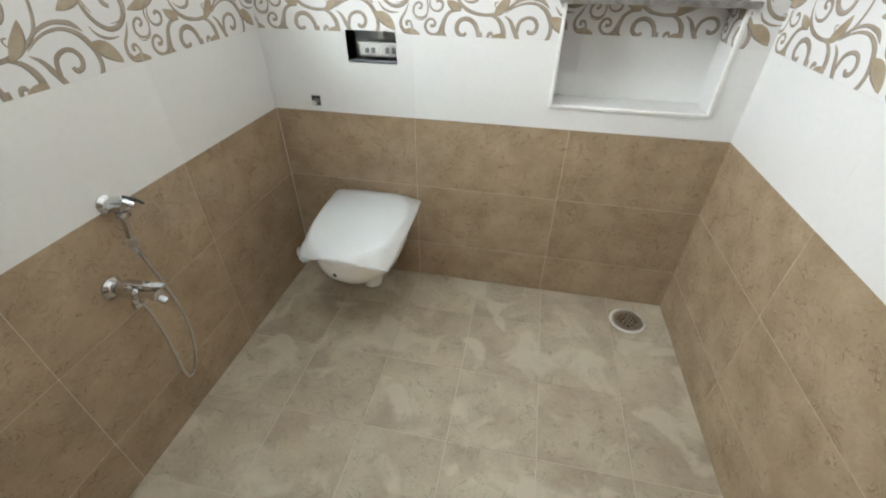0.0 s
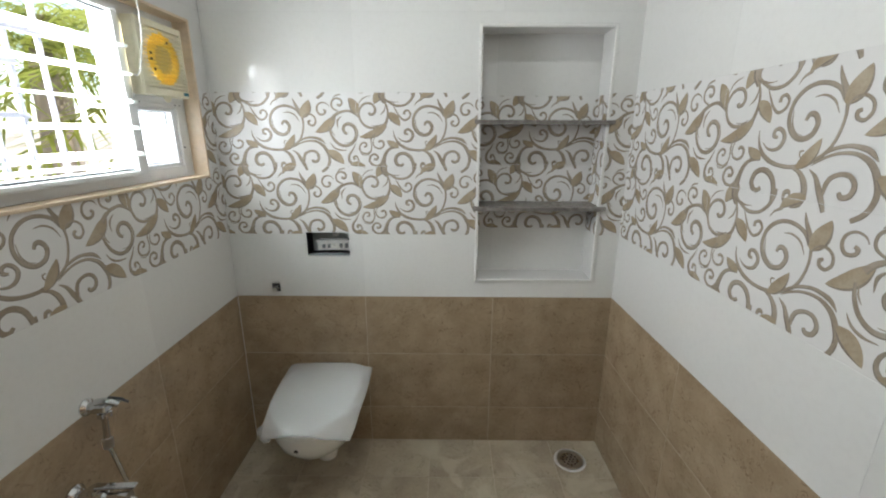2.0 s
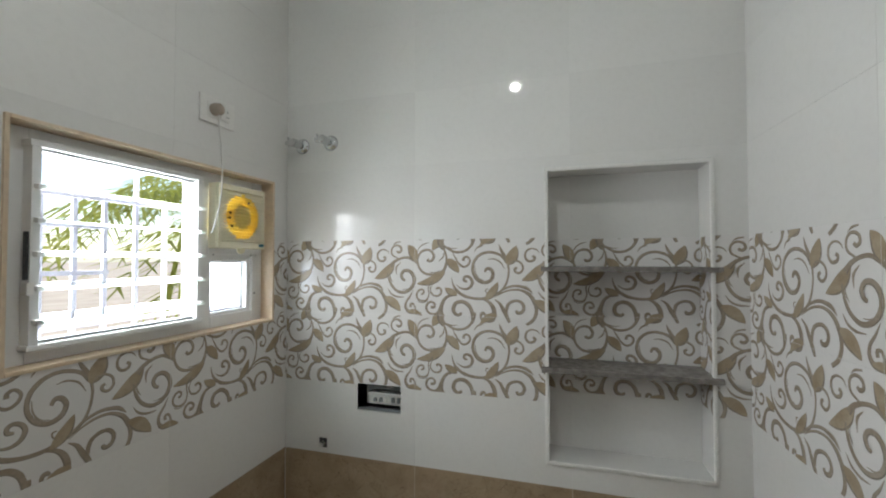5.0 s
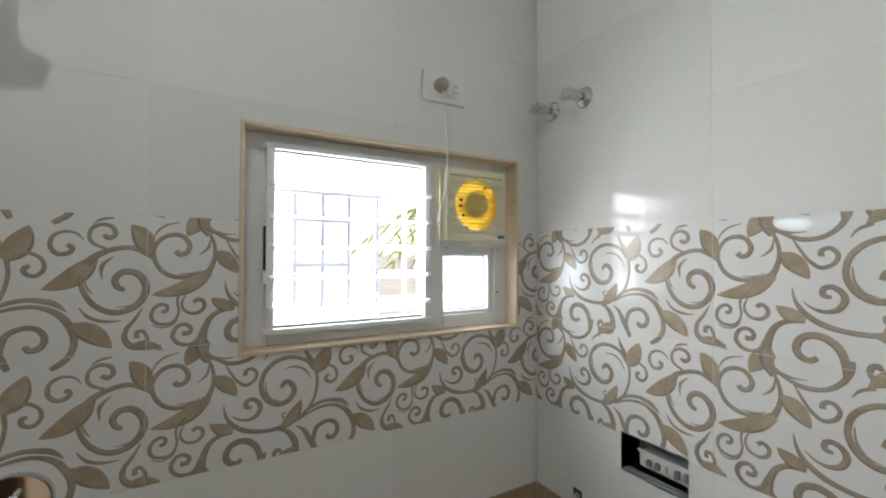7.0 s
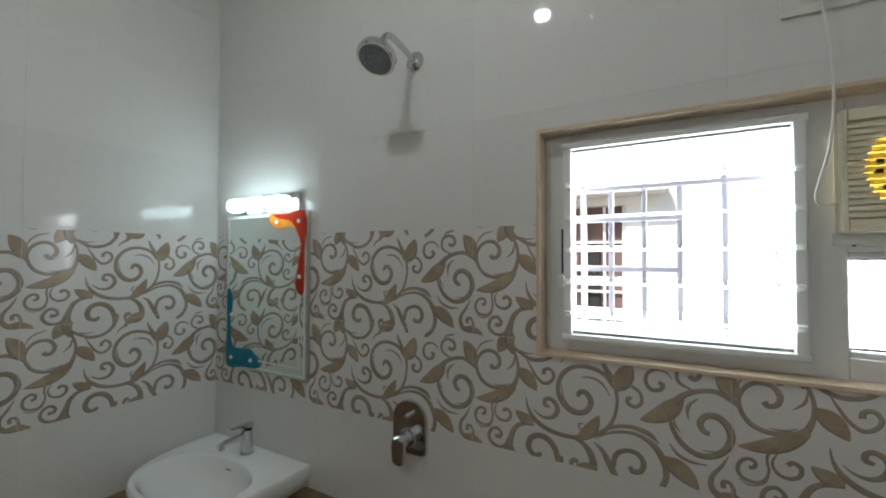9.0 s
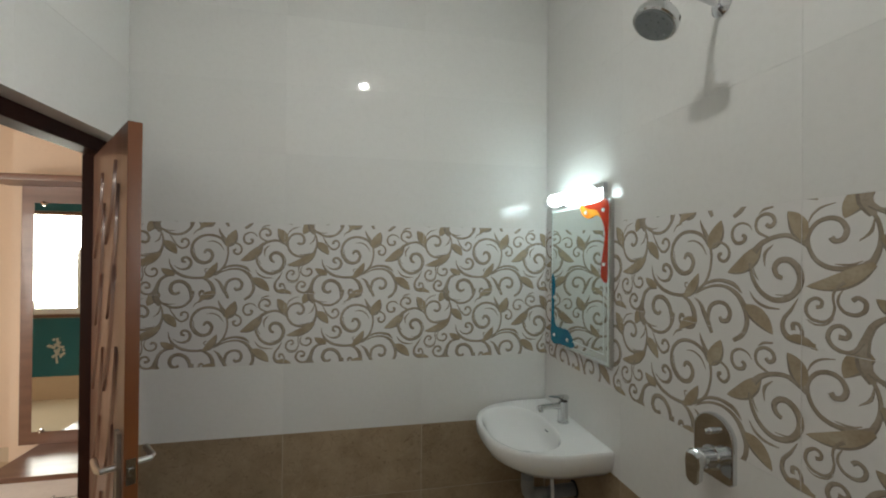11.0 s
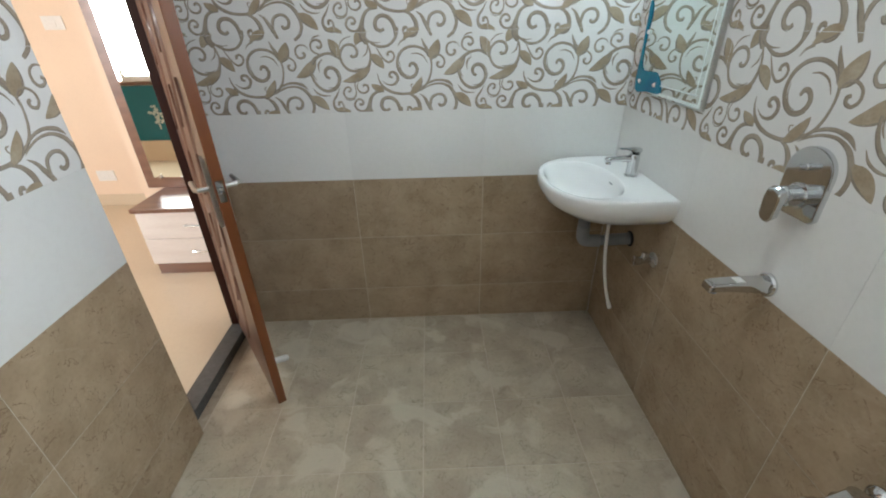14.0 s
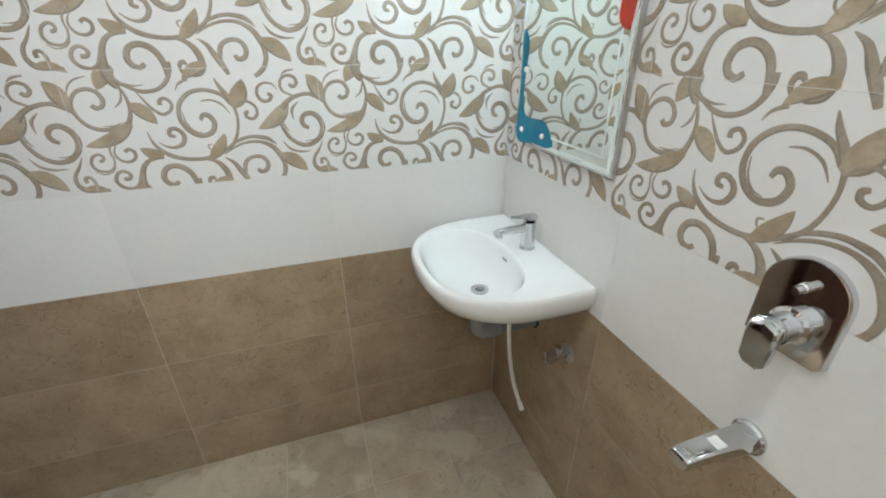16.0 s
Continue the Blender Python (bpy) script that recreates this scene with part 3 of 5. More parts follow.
def lay_tiles(parent, lo, hi, start, holes=(), v_lo=0.0, v_hi=ZC, depth=0.0):
    """Hang the tile rows on a wall plane between u lo and hi, joints every 0.6 m from start."""
    ks = range(math.floor((lo - start) / 0.6), math.ceil((hi - start) / 0.6) + 1)
    for v0, v1, kind in ROWS_V:
        a_v, b_v = max(v0, v_lo), min(v1, v_hi)
        if b_v - a_v < 0.004:
            continue
        for k in ks:
            a, b = max(start + k * 0.6, lo), min(start + (k + 1) * 0.6, hi)
            if b - a < 0.004:
                continue
            rs = pieces((a, b, a_v, b_v), holes)
            if not rs:
                continue
            whole = rs == [(a, b, a_v, b_v)]
            off = (a - (start + k * 0.6), a_v - v0) if kind == "d" else None
            me = tile_mesh(b - a, b_v - a_v, TILE_MAT[kind], None if whole else [(r[0] - a, r[1] - a, r[2] - a_v, r[3] - a_v) for r in rs], off)
            ob = new("scroll_tile" if kind == "d" else "tile", me)
            ob.parent = parent
            ob.matrix_local = Matrix.Translation((a, a_v, depth))

# ---- large structure ----
LABELS = {"wall_west": "tiled bathroom wall with louvred window, shower and mirror", "wall_north": "tiled bathroom wall with shelf niche and cistern recess",
          "wall_east": "tiled bathroom wall with the doorway", "wall_south": "tiled bathroom wall beside the open door"}
DEPTH = {"wall_west": 0.2, "wall_north": 0.25, "wall_east": 0.15, "wall_south": 0.15}
WALL_OB = {}
for _name, (_m, _len, _start) in WALLS.items():
    WALL_OB[_name] = wall_mass(_name, _m, _len, ZC, DEPTH[_name], OPEN[_name], LABELS[_name])

bm = bmesh.new()
box((-0.2, 0.205, ZC), (1.92, 2.955, ZC + 0.12), bm=bm)
solid("ceiling", bm, M_CEIL, "plain white painted bathroom ceiling", "ceiling", "structure", smooth=0)
floor_ob = solid("floor", box((-0.2, 0.205, -0.15), (1.90, 2.955, -0.003)), M_GROUT_B, "greige ceramic tiled bathroom floor with pale grout", "floor", "structure", smooth=0)
# outer wall corners that close the shell
for _lo, _hi in (((-0.2, 2.708, 0), (-0.003, 2.955, ZC)), ((1.773, 2.708, 0), (1.92, 2.955, ZC)), ((-0.2, 0.205, 0), (-0.003, 0.352, ZC)), ((1.773, 0.205, 0), (1.92, 0.352, ZC))):
    solid("wall_corner", box(_lo, _hi), M_GROUT_W, "plain wall corner block", "wall", "structure", smooth=0)

# ---- shelf niche ----
nx0, nx1, nz0, nz1, nd = NICHE[0], NICHE[1], NICHE[2], NICHE[3], 0.15
niche = thing("shelf_niche", Matrix(), "recessed wall niche lined with scroll tiles and white edge trim", "niche", kind="structure")
back_p = new("niche_back")
back_p.parent = niche
back_p.matrix_local = plane((0, Y1 + nd, 0), (1, 0, 0), (0, -1, 0))
side_l = new("niche_side")
side_l.parent = niche
side_l.matrix_local = plane((nx0 + 0.004, Y1, 0), (0, 1, 0), (1, 0, 0))
side_r = new("niche_side")
side_r.parent = niche
side_r.matrix_local = plane((nx1 - 0.004, Y1 + nd, 0), (0, -1, 0), (-1, 0, 0))
part("backing", box((nx0 - 0.02, Y1 + nd + SET, nz0 - 0.02), (nx1 + 0.02, Y1 + nd + 0.05, nz1 + 0.02)), M_GROUT_W, niche, smooth=0)
part("sill_slab", box((nx0 + 0.001, Y1 - 0.002, nz0 - 0.004), (nx1 - 0.001, Y1 + nd, nz0 + 0.006), 0.001), M_WHITE, niche)
part("top_slab", box((nx0 + 0.001, Y1 - 0.002, nz1 - 0.006), (nx1 - 0.001, Y1 + nd, nz1 + 0.004), 0.001), M_WHITE, niche)
_t, _w = 0.006, 0.011
for _lo, _hi in (((nx0 - 0.002, nz0), (nx0 + _w, nz1)), ((nx1 - _w, nz0), (nx1 + 0.002, nz1)), ((nx0 - 0.002, nz0 - 0.002), (nx1 + 0.002, nz0 + _w)), ((nx0 - 0.002, nz1 - _w), (nx1 + 0.002, nz1 + 0.002))):
    part("edge_trim", box((_lo[0], Y1 - _t, _lo[1]), (_hi[0], Y1 + 0.004, _hi[1]), 0.003, 3), M_WHITE_PL, niche, "white plastic edge bead")


def granite_shelf(z):
    """A rough-edged slab cut a little wider than the recess."""
    bm = bmesh.new()
    rnd = random.Random(int(z * 1000))
    n = 44
    x0, x1, y0, y1, h = nx0 - 0.014, nx1 + 0.018, Y1 - 0.026, Y1 + nd - 0.001, 0.016
    top, bot = [], []
    for i in range(n + 1):
        x = x0 + (x1 - x0) * i / n
        y = y0 + rnd.uniform(-0.0025, 0.0025)
        top.append(((x, y, z + h / 2 + rnd.uniform(-0.001, 0.001)), (x, Y1 - 0.007, z + h / 2)))
        bot.append(((x, y + rnd.uniform(-0.002, 0.002), z - h / 2 + rnd.uniform(-0.003, 0.002)), (x, Y1 - 0.007, z - h / 2)))
    rings = [[bot[i][1], bot[i][0], top[i][0], top[i][1]] for i in range(n + 1)]
    loft(rings, bm)
    box((nx0 + 0.002, Y1 - 0.0075, z - h / 2), (nx1 - 0.002, y1, z + h / 2), bm=bm)
    ob = solid("granite_shelf", bm, M_GRANITE, "rough-edged grey granite shelf slab in the tiled niche", "shelf", group="niche shelves", smooth=30)
    return ob


granite_shelf(1.585)
granite_shelf(1.222)

# ---- open cistern recess and water point in the north wall ----
cist = thing("cistern_recess", Matrix(), "open rectangular cutout showing concealed flush cistern parts", "cistern")
cu0, cu1, cv0, cv1 = CISTERN
part("liner", loft([[(cu0, Y1 - 0.001, cv0), (cu1, Y1 - 0.001, cv0), (cu1, Y1 - 0.001, cv1), (cu0, Y1 - 0.001, cv1)],
                    [(cu0, Y1 + 0.09, cv0), (cu1, Y1 + 0.09, cv0), (cu1, Y1 + 0.09, cv1), (cu0, Y1 + 0.09, cv1)]], cap=False), M_RECESS, cist, smooth=0)
part("back", box((cu0 - 0.005, Y1 + 0.085, cv0 - 0.005), (cu1 + 0.005, Y1 + 0.1, cv1 + 0.005)), M_RECESS, cist, smooth=0)
part("flush_tray", box((cu0 + 0.035, Y1 + 0.035, cv0 + 0.018), (cu1 - 0.004, Y1 + 0.084, cv0 + 0.062), 0.004), M_WHITE_PL, cist, "dusty white plastic flush mechanism")
part("tray_lip", box((cu0 + 0.03, Y1 + 0.03, cv0 + 0.058), (cu1 - 0.002, Y1 + 0.04, cv0 + 0.066), 0.002), M_WHITE_PL, cist)
for _x in (0.06, 0.085, 0.105, 0.14, 0.165):
    part("clip", box((cu0 + _x, Y1 + 0.024, cv0 + 0.03), (cu0 + _x + 0.012, Y1 + 0.036, cv0 + 0.042 + _x * 0.06), 0.001), M_GREY_PVC if _x != 0.105 else M_WHITE_PL, cist)
part("bracket", box((cu0 + 0.105, Y1 + 0.05, cv1 - 0.03), (cu0 + 0.128, Y1 + 0.085, cv1 - 0.002), 0.002), M_WHITE_PL, cist)
part("frame_rail", box((cu0 + 0.002, Y1 + 0.004, cv0 + 0.001), (cu1 - 0.002, Y1 + 0.03, cv0 + 0.006), 0.001), M_GREY_PVC, cist)

wp = thing("water_point", pose(0.189, Y1, 0.842), "capped brass water inlet in a small square cutout", "water inlet")
# solid near-black block in place of the shade inside the cutout
part("cavity", box((-0.021, 0.0015, -0.021), (0.021, 0.05, 0.021)), M_DARK, wp)
part("pipe_cap", lathe([(0.0, -0.022), (0.008, -0.022), (0.010, -0.019), (0.010, -0.004), (0.012, -0.002), (0.012, 0.02), (0.0, 0.02)], axis_to((0, 0, -0.004), (0, 1, 0)), 16), M_STEEL, wp, "dull metal cap")

# ---- window: lining, white frame, louvres, small pane, iron grille ----
wy0, wy1, wz0, wz1 = 1.755, 2.632, 1.363, 1.94
window = thing("window_1", pose(0, -0.022, 0.003), "white uPVC louvred window with beige painted reveal", "window", kind="structure")
for _lo, _hi in (((wy0 - 0.004, wz0 - 0.004), (wy0 + 0.006, wz1 + 0.004)), ((wy1 - 0.006, wz0 - 0.004), (wy1 + 0.004, wz1 + 0.004)),
                 ((wy0 + 0.006, wz0 - 0.004), (wy1 - 0.006, wz0 + 0.006)), ((wy0 + 0.006, wz1 - 0.006), (wy1 - 0.006, wz1 + 0.004))):
    part("reveal_trim", box((-0.19, _lo[0], _lo[1]), (0.008, _hi[0], _hi[1]), 0.002), M_BEIGE, window, "beige painted edge strip")
FX = -0.05
LY0, LY1, LZ0, LZ1 = 1.815, 2.298, 1.404, 1.902
SY0, SY1, SZ0, SZ1 = 2.365, 2.572, 1.412, 1.622


def frame_bar(lo, hi, x0=-0.10, x1=FX, name="window_frame"):
    return part(name, box((x0, lo[0], lo[1]), (x1, hi[0], hi[1]), 0.002), M_UPVC, window)


i0, i1, j0, j1 = wy0 + 0.006, wy1 - 0.006, wz0 + 0.006, wz1 - 0.006
frame_bar((i0, j0), (LY0 + 0.01, j1))
frame_bar((LY1 - 0.01, j0), (SY0, j1), x1=FX - 0.001)
frame_bar((SY1, j0), (i1, j1))
frame_bar((LY0 + 0.01, j0), (LY1 - 0.01, LZ0 + 0.008))
frame_bar((LY0 + 0.01, LZ1 - 0.008), (LY1 - 0.01, j1))
frame_bar((SY0, j0), (SY1, SZ0))
for _lo, _hi in (((SY0, SZ1), (SY1, 1.685)), ((SY0, 1.868), (SY1, j1)), ((SY0, 1.685), (2.374, 1.868)), ((2.553, 1.685), (SY1, 1.868))):
    frame_bar(_lo, _hi, x1=FX - 0.002)
# louvre channels stand proud of the frame
for _lo, _hi in (((LY0, LZ0), (LY0 + 0.02, LZ1)), ((LY1 - 0.02, LZ0), (LY1, LZ1))):
    part("louvre_channel", box((-0.075, _lo[0], _lo[1]), (-0.018, _hi[0], _hi[1]), 0.002), M_UPVC, window)
part("louvre_head", box((-0.075, LY0 - 0.004, LZ1 - 0.014), (-0.016, LY1 + 0.004, LZ1 + 0.002), 0.003), M_UPVC, window)
part("louvre_head", box((-0.07, LY0 + 0.02, LZ1 - 0.019), (-0.035, LY1 - 0.02, LZ1 - 0.0145), 0.002), M_GREY_PVC, window)
part("louvre_sill", box((-0.075, LY0 - 0.004, LZ0 - 0.002), (-0.016, LY1 + 0.004, LZ0 + 0.013), 0.003), M_UPVC, window)
part("louvre_sill", box((-0.07, LY0 + 0.02, LZ0 + 0.0135), (-0.035, LY1 - 0.02, LZ0 + 0.02), 0.002), M_GREY_PVC, window)
for _k in range(5):
    _z = 1.795 - 0.0805 * _k
    _m = Matrix.Translation((-0.045, 0, _z)) @ Matrix.Rotation(radians(5), 4, "Y")
    _g = part("louvre_blade", box((-0.052, LY0 + 0.012, -0.0025), (0.052, LY1 - 0.012, 0.0025), 0.001, m=_m), M_GLASS, window, "clear glass louvre blade")
    _g.visible_shadow = False
    # pale strip added for the bright line along the blade's front edge
    part("ground_edge", box((0.0522, LY0 + 0.012, -0.0035), (0.0545, LY1 - 0.012, 0.0035), 0.001, m=_m), M_EDGE, window, "pale green strip for the bright glass edge").visible_shadow = False
    for _y in (LY0 + 0.004, LY1 - 0.022):
        part("blade_clip", box((-0.035, _y, -0.006), (0.045, _y + 0.018, 0.006), 0.002, m=_m), M_UPVC, window)
part("lever", box((-0.035, LY0 - 0.006, 1.57), (-0.022, LY0 + 0.001, 1.685), 0.002), M_BLACK, window, "black louvre lever bar")
part("lever_knob", box((-0.03, LY0 - 0.012, 1.535), (-0.005, LY0 + 0.004, 1.565), 0.003), M_WHITE_PL, window)
# small lower pane
for _lo, _hi in (((SY0, SZ0), (SY0 + 0.004, SZ1)), ((SY1 - 0.02, SZ0), (SY1, SZ1)), ((SY0 + 0.004, SZ0), (SY1 - 0.02, SZ0 + 0.012)), ((SY0 + 0.004, SZ1 - 0.012), (SY1 - 0.02, SZ1))):
    part("sash", box((-0.10, _lo[0], _lo[1]), (-0.06, _hi[0], _hi[1]), 0.002), M_UPVC, window)
part("gasket", loft([[(-0.085, SY0 + 0.004, SZ0 + 0.012), (-0.085, SY1 - 0.02, SZ0 + 0.012), (-0.085, SY1 - 0.02, SZ1 - 0.012), (-0.085, SY0 + 0.004, SZ1 - 0.012)],
                     [(-0.085, SY0 + 0.008, SZ0 + 0.016), (-0.085, SY1 - 0.024, SZ0 + 0.016), (-0.085, SY1 - 0.024, SZ1 - 0.016), (-0.085, SY0 + 0.008, SZ1 - 0.016)]], cap=False), M_BLACK, window, "black rubber gasket", 0)
_g = part("pane", box((-0.092, SY0 + 0.005, SZ0 + 0.013), (-0.087, SY1 - 0.021, SZ1 - 0.013)), M_FOG, window, "frosted glass pane")
_g.visible_shadow = False
for _y, _z in ((2.375, 1.637), (2.565, 1.637), (2.585, 1.48), (2.592, 1.637)):
    part("screw", lathe([(0.0, 0.0), (0.004, 0.0), (0.003, 0.0018), (0.0, 0.002)], axis_to((FX, _y, _z), (1, 0, 0)), 10), M_BLACK, window)
# iron grille outside
for _y, _top in ((1.838, wz1 - 0.006), (1.912, 1.80), (1.994, 1.80), (2.076, 1.80), (2.172, wz1 - 0.006), (2.273, 1.80), (2.42, 1.80), (2.52, wz1 - 0.006)):
    part("grille_bar", box((-0.165, _y - 0.0065, wz0 + 0.006), (-0.155, _y + 0.0065, _top), 0.001), M_BARS, window)
for _z, _a, _b in ((1.715, wy0 + 0.006, 2.081), (1.58, wy0 + 0.006, 2.081), (1.80, wy0 + 0.006, wy1 - 0.006), (1.43, wy0 + 0.006, wy1 - 0.006), (1.62, 2.273, wy1 - 0.006)):
    part("grille_bar", box((-0.1545, _a, _z - 0.0065), (-0.146, _b, _z + 0.0065), 0.001), M_BARS, window)
part("reveal_lining", loft([[(-0.11, wy0 + 0.0065, wz0 + 0.0065), (-0.11, wy1 - 0.0065, wz0 + 0.0065), (-0.11, wy1 - 0.0065, wz1 - 0.0065), (-0.11, wy0 + 0.0065, wz1 - 0.0065)],
                            [(-0.2, wy0 + 0.0065, wz0 + 0.0065), (-0.2, wy1 - 0.0065, wz0 + 0.0065), (-0.2, wy1 - 0.0065, wz1 - 0.0065), (-0.2, wy0 + 0.0065, wz1 - 0.0065)]], cap=False), M_HOUSE, window, "", 0)

# ---- exhaust fan in the window ----
fan = thing("exhaust_fan", pose(0.002, 2.4415, 1.7795), "cream plastic exhaust fan with yellow fan disc and slatted grille", "exhaust fan")
hw, hh = 0.118, 0.118
for _lo, _hi in (((-hw, -hh), (-hw + 0.012, hh)), ((hw - 0.012, -hh), (hw, hh)), ((-hw + 0.012, -hh), (hw - 0.012, -hh + 0.028)), ((-hw + 0.012, hh - 0.024), (hw - 0.012, hh))):
    part("housing", box((-0.046, _lo[0], _lo[1]), (-0.012, _hi[0], _hi[1]), 0.002), M_CREAM, fan)
part("motor", lathe([(0, -0.05), (0.04, -0.05), (0.04, -0.012), (0, -0.012)], axis_to((0, 0, 0.002), (1, 0, 0)), 24), M_CREAM, fan)


def round_square(x, half_y, half_z, r=None, n=48):
    """A ring in the fan's plane: a circle of radius r, or the rectangle round it."""
    ring = []
    for k in range(n):
        a = 2 * math.pi * (k + 0.5) / n
        c, s = math.cos(a), math.sin(a)
        f = r if r else min(half_y / max(abs(c), 1e-6), half_z / max(abs(s), 1e-6))
        ring.append((x, f * c, 0.002 + f * s))
    return ring


part("inner_plate", loft([round_square(-0.016, 0, 0, 0.083), round_square(-0.0125, 0, 0, 0.083), round_square(-0.0125, 0.107, 0.093),
                          round_square(-0.016, 0.107, 0.093), round_square(-0.016, 0, 0, 0.083)], cap=False), M_CREAM, fan)
part("back_plate", box((-0.046, -hw - 0.004, -hh - 0.022), (-0.04, hw + 0.012, -hh + 0.002), 0.001), M_UPVC, fan, "white mounting plate")
for _lo, _hi in (((-hw, -hh), (-hw + 0.01, hh)), ((hw - 0.01, -hh), (hw, hh)), ((-hw + 0.01, -hh), (hw - 0.01, -hh + 0.026)), ((-hw + 0.01, hh - 0.022), (hw - 0.01, hh))):
    part("grille_frame", box((-0.012, _lo[0], _lo[1]), (0.0, _hi[0], _hi[1]), 0.003), M_CREAM, fan)
part("fan_disc", lathe([(0.0, 0.0), (0.085, 0.0), (0.085, 0.003), (0.0, 0.003)], axis_to((-0.0115, 0, 0.002), (1, 0, 0)), 40), M_YELLOW, fan, "bright yellow plastic fan disc")
part("fan_hub", lathe([(0.0, 0.0), (0.046, 0.0), (0.044, 0.002), (0.0, 0.002)], axis_to((-0.0085, 0, 0.002), (1, 0, 0)), 32), M_HUB, fan)
for _k in range(15):
    _z = -hh + 0.033 + _k * 0.0121
    _h2 = 0.083 ** 2 - (_z - 0.002) ** 2
    _h1 = 0.045 ** 2 - (_z - 0.002) ** 2
    _c = math.sqrt(_h2) if _h2 > 0 else 0.0
    _d = math.sqrt(_h1) if _h1 > 0 else 0.0
    _runs = [(-hw + 0.008, -_c, M_CREAM), (-_c, -_d, M_YELLOW), (-_d, _d, M_HUB), (_d, _c, M_YELLOW), (_c, hw - 0.008, M_CREAM)]
    for _a, _b, _mt in _runs:
        if _b - _a > 0.002:
            part("grille_slat", box((-0.0045, _a, _z - 0.0046), (0.0005, _b, _z + 0.0046), 0.001), _mt, fan)
for _a in (65, 168, 184, 212):
    _c, _s = math.cos(radians(_a)), math.sin(radians(_a))
    part("vent_slot", box((-0.009, 0.066 * _c - 0.005, 0.066 * _s - 0.004), (0.0008, 0.066 * _c + 0.005, 0.066 * _s + 0.004)), M_BLACK, fan)
part("badge", box((0.0, hw - 0.034, -hh + 0.009), (0.0012, hw - 0.006, -hh + 0.02)), M_TEAL, fan, "small teal badge with plain bar")
part("pull_tab", lathe([(0.0, 0), (0.02, 0), (0.02, 0.004), (0.0, 0.004)], axis_to((-0.012, 0, -hh), (1, 0, 0)), 20), M_CREAM, fan)

# ---- switch plate with plug and cord ----
plate = thing("switch_plate", pose(0, 2.31, 2.142), "white modular switch plate with socket", "switch plate")
part("cover", box((0.0, -0.076, -0.047), (0.008, 0.076, 0.047), 0.003, 3), M_WHITE_PL, plate)
part("module_frame", box((0.008, -0.047, -0.027), (0.0105, 0.05, 0.027), 0.001), M_WHITE_PL, plate)
part("switch", box((0.0105, 0.006, -0.024), (0.014, 0.028, 0.024), 0.001), M_WHITE_PL, plate)
part("socket", box((0.0105, 0.03, -0.024), (0.0125, 0.048, 0.024), 0.001), M_WHITE_PL, plate)
for _y, _z in ((0.039, 0.01), (0.035, -0.008), (0.043, -0.008)):
    part("socket_hole", box((0.0125, _y - 0.002, _z - 0.002), (0.0129, _y + 0.002, _z + 0.002)), M_BLACK, plate)
plug = thing("plug_and_cord", pose(0, 2.29, 2.142), "round brownish plug with thin white fan cord", "plug")
M_PLUG = mat("dusty_beige_plug", (0.45, 0.37, 0.30), 0.5, var=0.15)
part("plug_body", lathe([(0.0, 0.0), (0.021, 0.0), (0.022, 0.012), (0.019, 0.028), (0.012, 0.034), (0.0, 0.035)], axis_to((0.0105, 0, 0.002), (1, 0, 0)), 24), M_PLUG, plug)
part("cord", tube(bezier((0.03, 0.0, -0.015), (0.03, 0.01, -0.12), (0.035, 0.035, -0.25), (0.03, -0.005, -0.38)) + bezier((0.03, -0.005, -0.38), (0.03, -0.02, -0.43), (0.0, 0.0, -0.435), (-0.03, 0.035, -0.42), 8)[1:], 0.0024, 8), M_WHITE_PL, plug, "thin white cord")

# ---- taps, valves and shower ----


def stop_cock(x, z):
    ob = thing("stop_cock", pose(x, Y1, z) @ Matrix.Scale(1.2, 4), "chrome concealed stop cock on white wall tile", "stop cock", group="stop cocks")
    part("flange", lathe([(0, 0.0), (0.028, 0.0), (0.028, 0.004), (0.022, 0.012), (0.015, 0.016), (0.0, 0.016)], axis_to((0, 0, 0), (0, -1, 0)), 28), M_CHROME, ob)
    part("spindle", lathe([(0, 0.012), (0.012, 0.012), (0.012, 0.03), (0.0155, 0.034), (0.0155, 0.062), (0.013, 0.066), (0.0, 0.067)], axis_to((0, 0, 0), (0, -1, 0)), 20), M_CHROME, ob)
    part("handle", box((-0.033, -0.062, -0.008), (0.012, -0.038, 0.008), 0.004, 3), M_CHROME, ob)
    part("handle_pin", tube([(-0.024, -0.05, 0.004), (-0.026, -0.052, 0.022)], 0.004, 10), M_CHROME, ob)
    return ob


stop_cock(0.080, 2.116)
stop_cock(0.220, 2.12)

shower = thing("shower_head", pose(0, 1.349, 2.218), "chrome overhead shower rose on a bent wall arm", "shower")
part("wall_flange", lathe([(0, 0.0), (0.03, 0.0), (0.03, 0.003), (0.02, 0.012), (0.011, 0.016), (0.0, 0.016)], axis_to((0, 0, 0), (1, 0, 0)), 28), M_CHROME, shower)
part("arm", tube(bezier((0.01, 0, 0), (0.06, 0, 0.012), (0.10, 0, 0.022), (0.128, 0, 0.02), 8) + bezier((0.128, 0, 0.02), (0.15, 0, 0.018), (0.162, 0, -0.005), (0.172, 0, -0.034), 8)[1:], 0.0095, 14), M_CHROME, shower)
_m = axis_to((0.168, 0, -0.028), (0.5, 0, -0.87))
part("rose", lathe([(0.0, 0.0), (0.013, 0.0), (0.015, 0.012), (0.022, 0.018), (0.048, 0.026), (0.0535, 0.034), (0.0535, 0.052), (0.05, 0.055), (0.0, 0.054)], _m, 36), M_CHROME, shower)
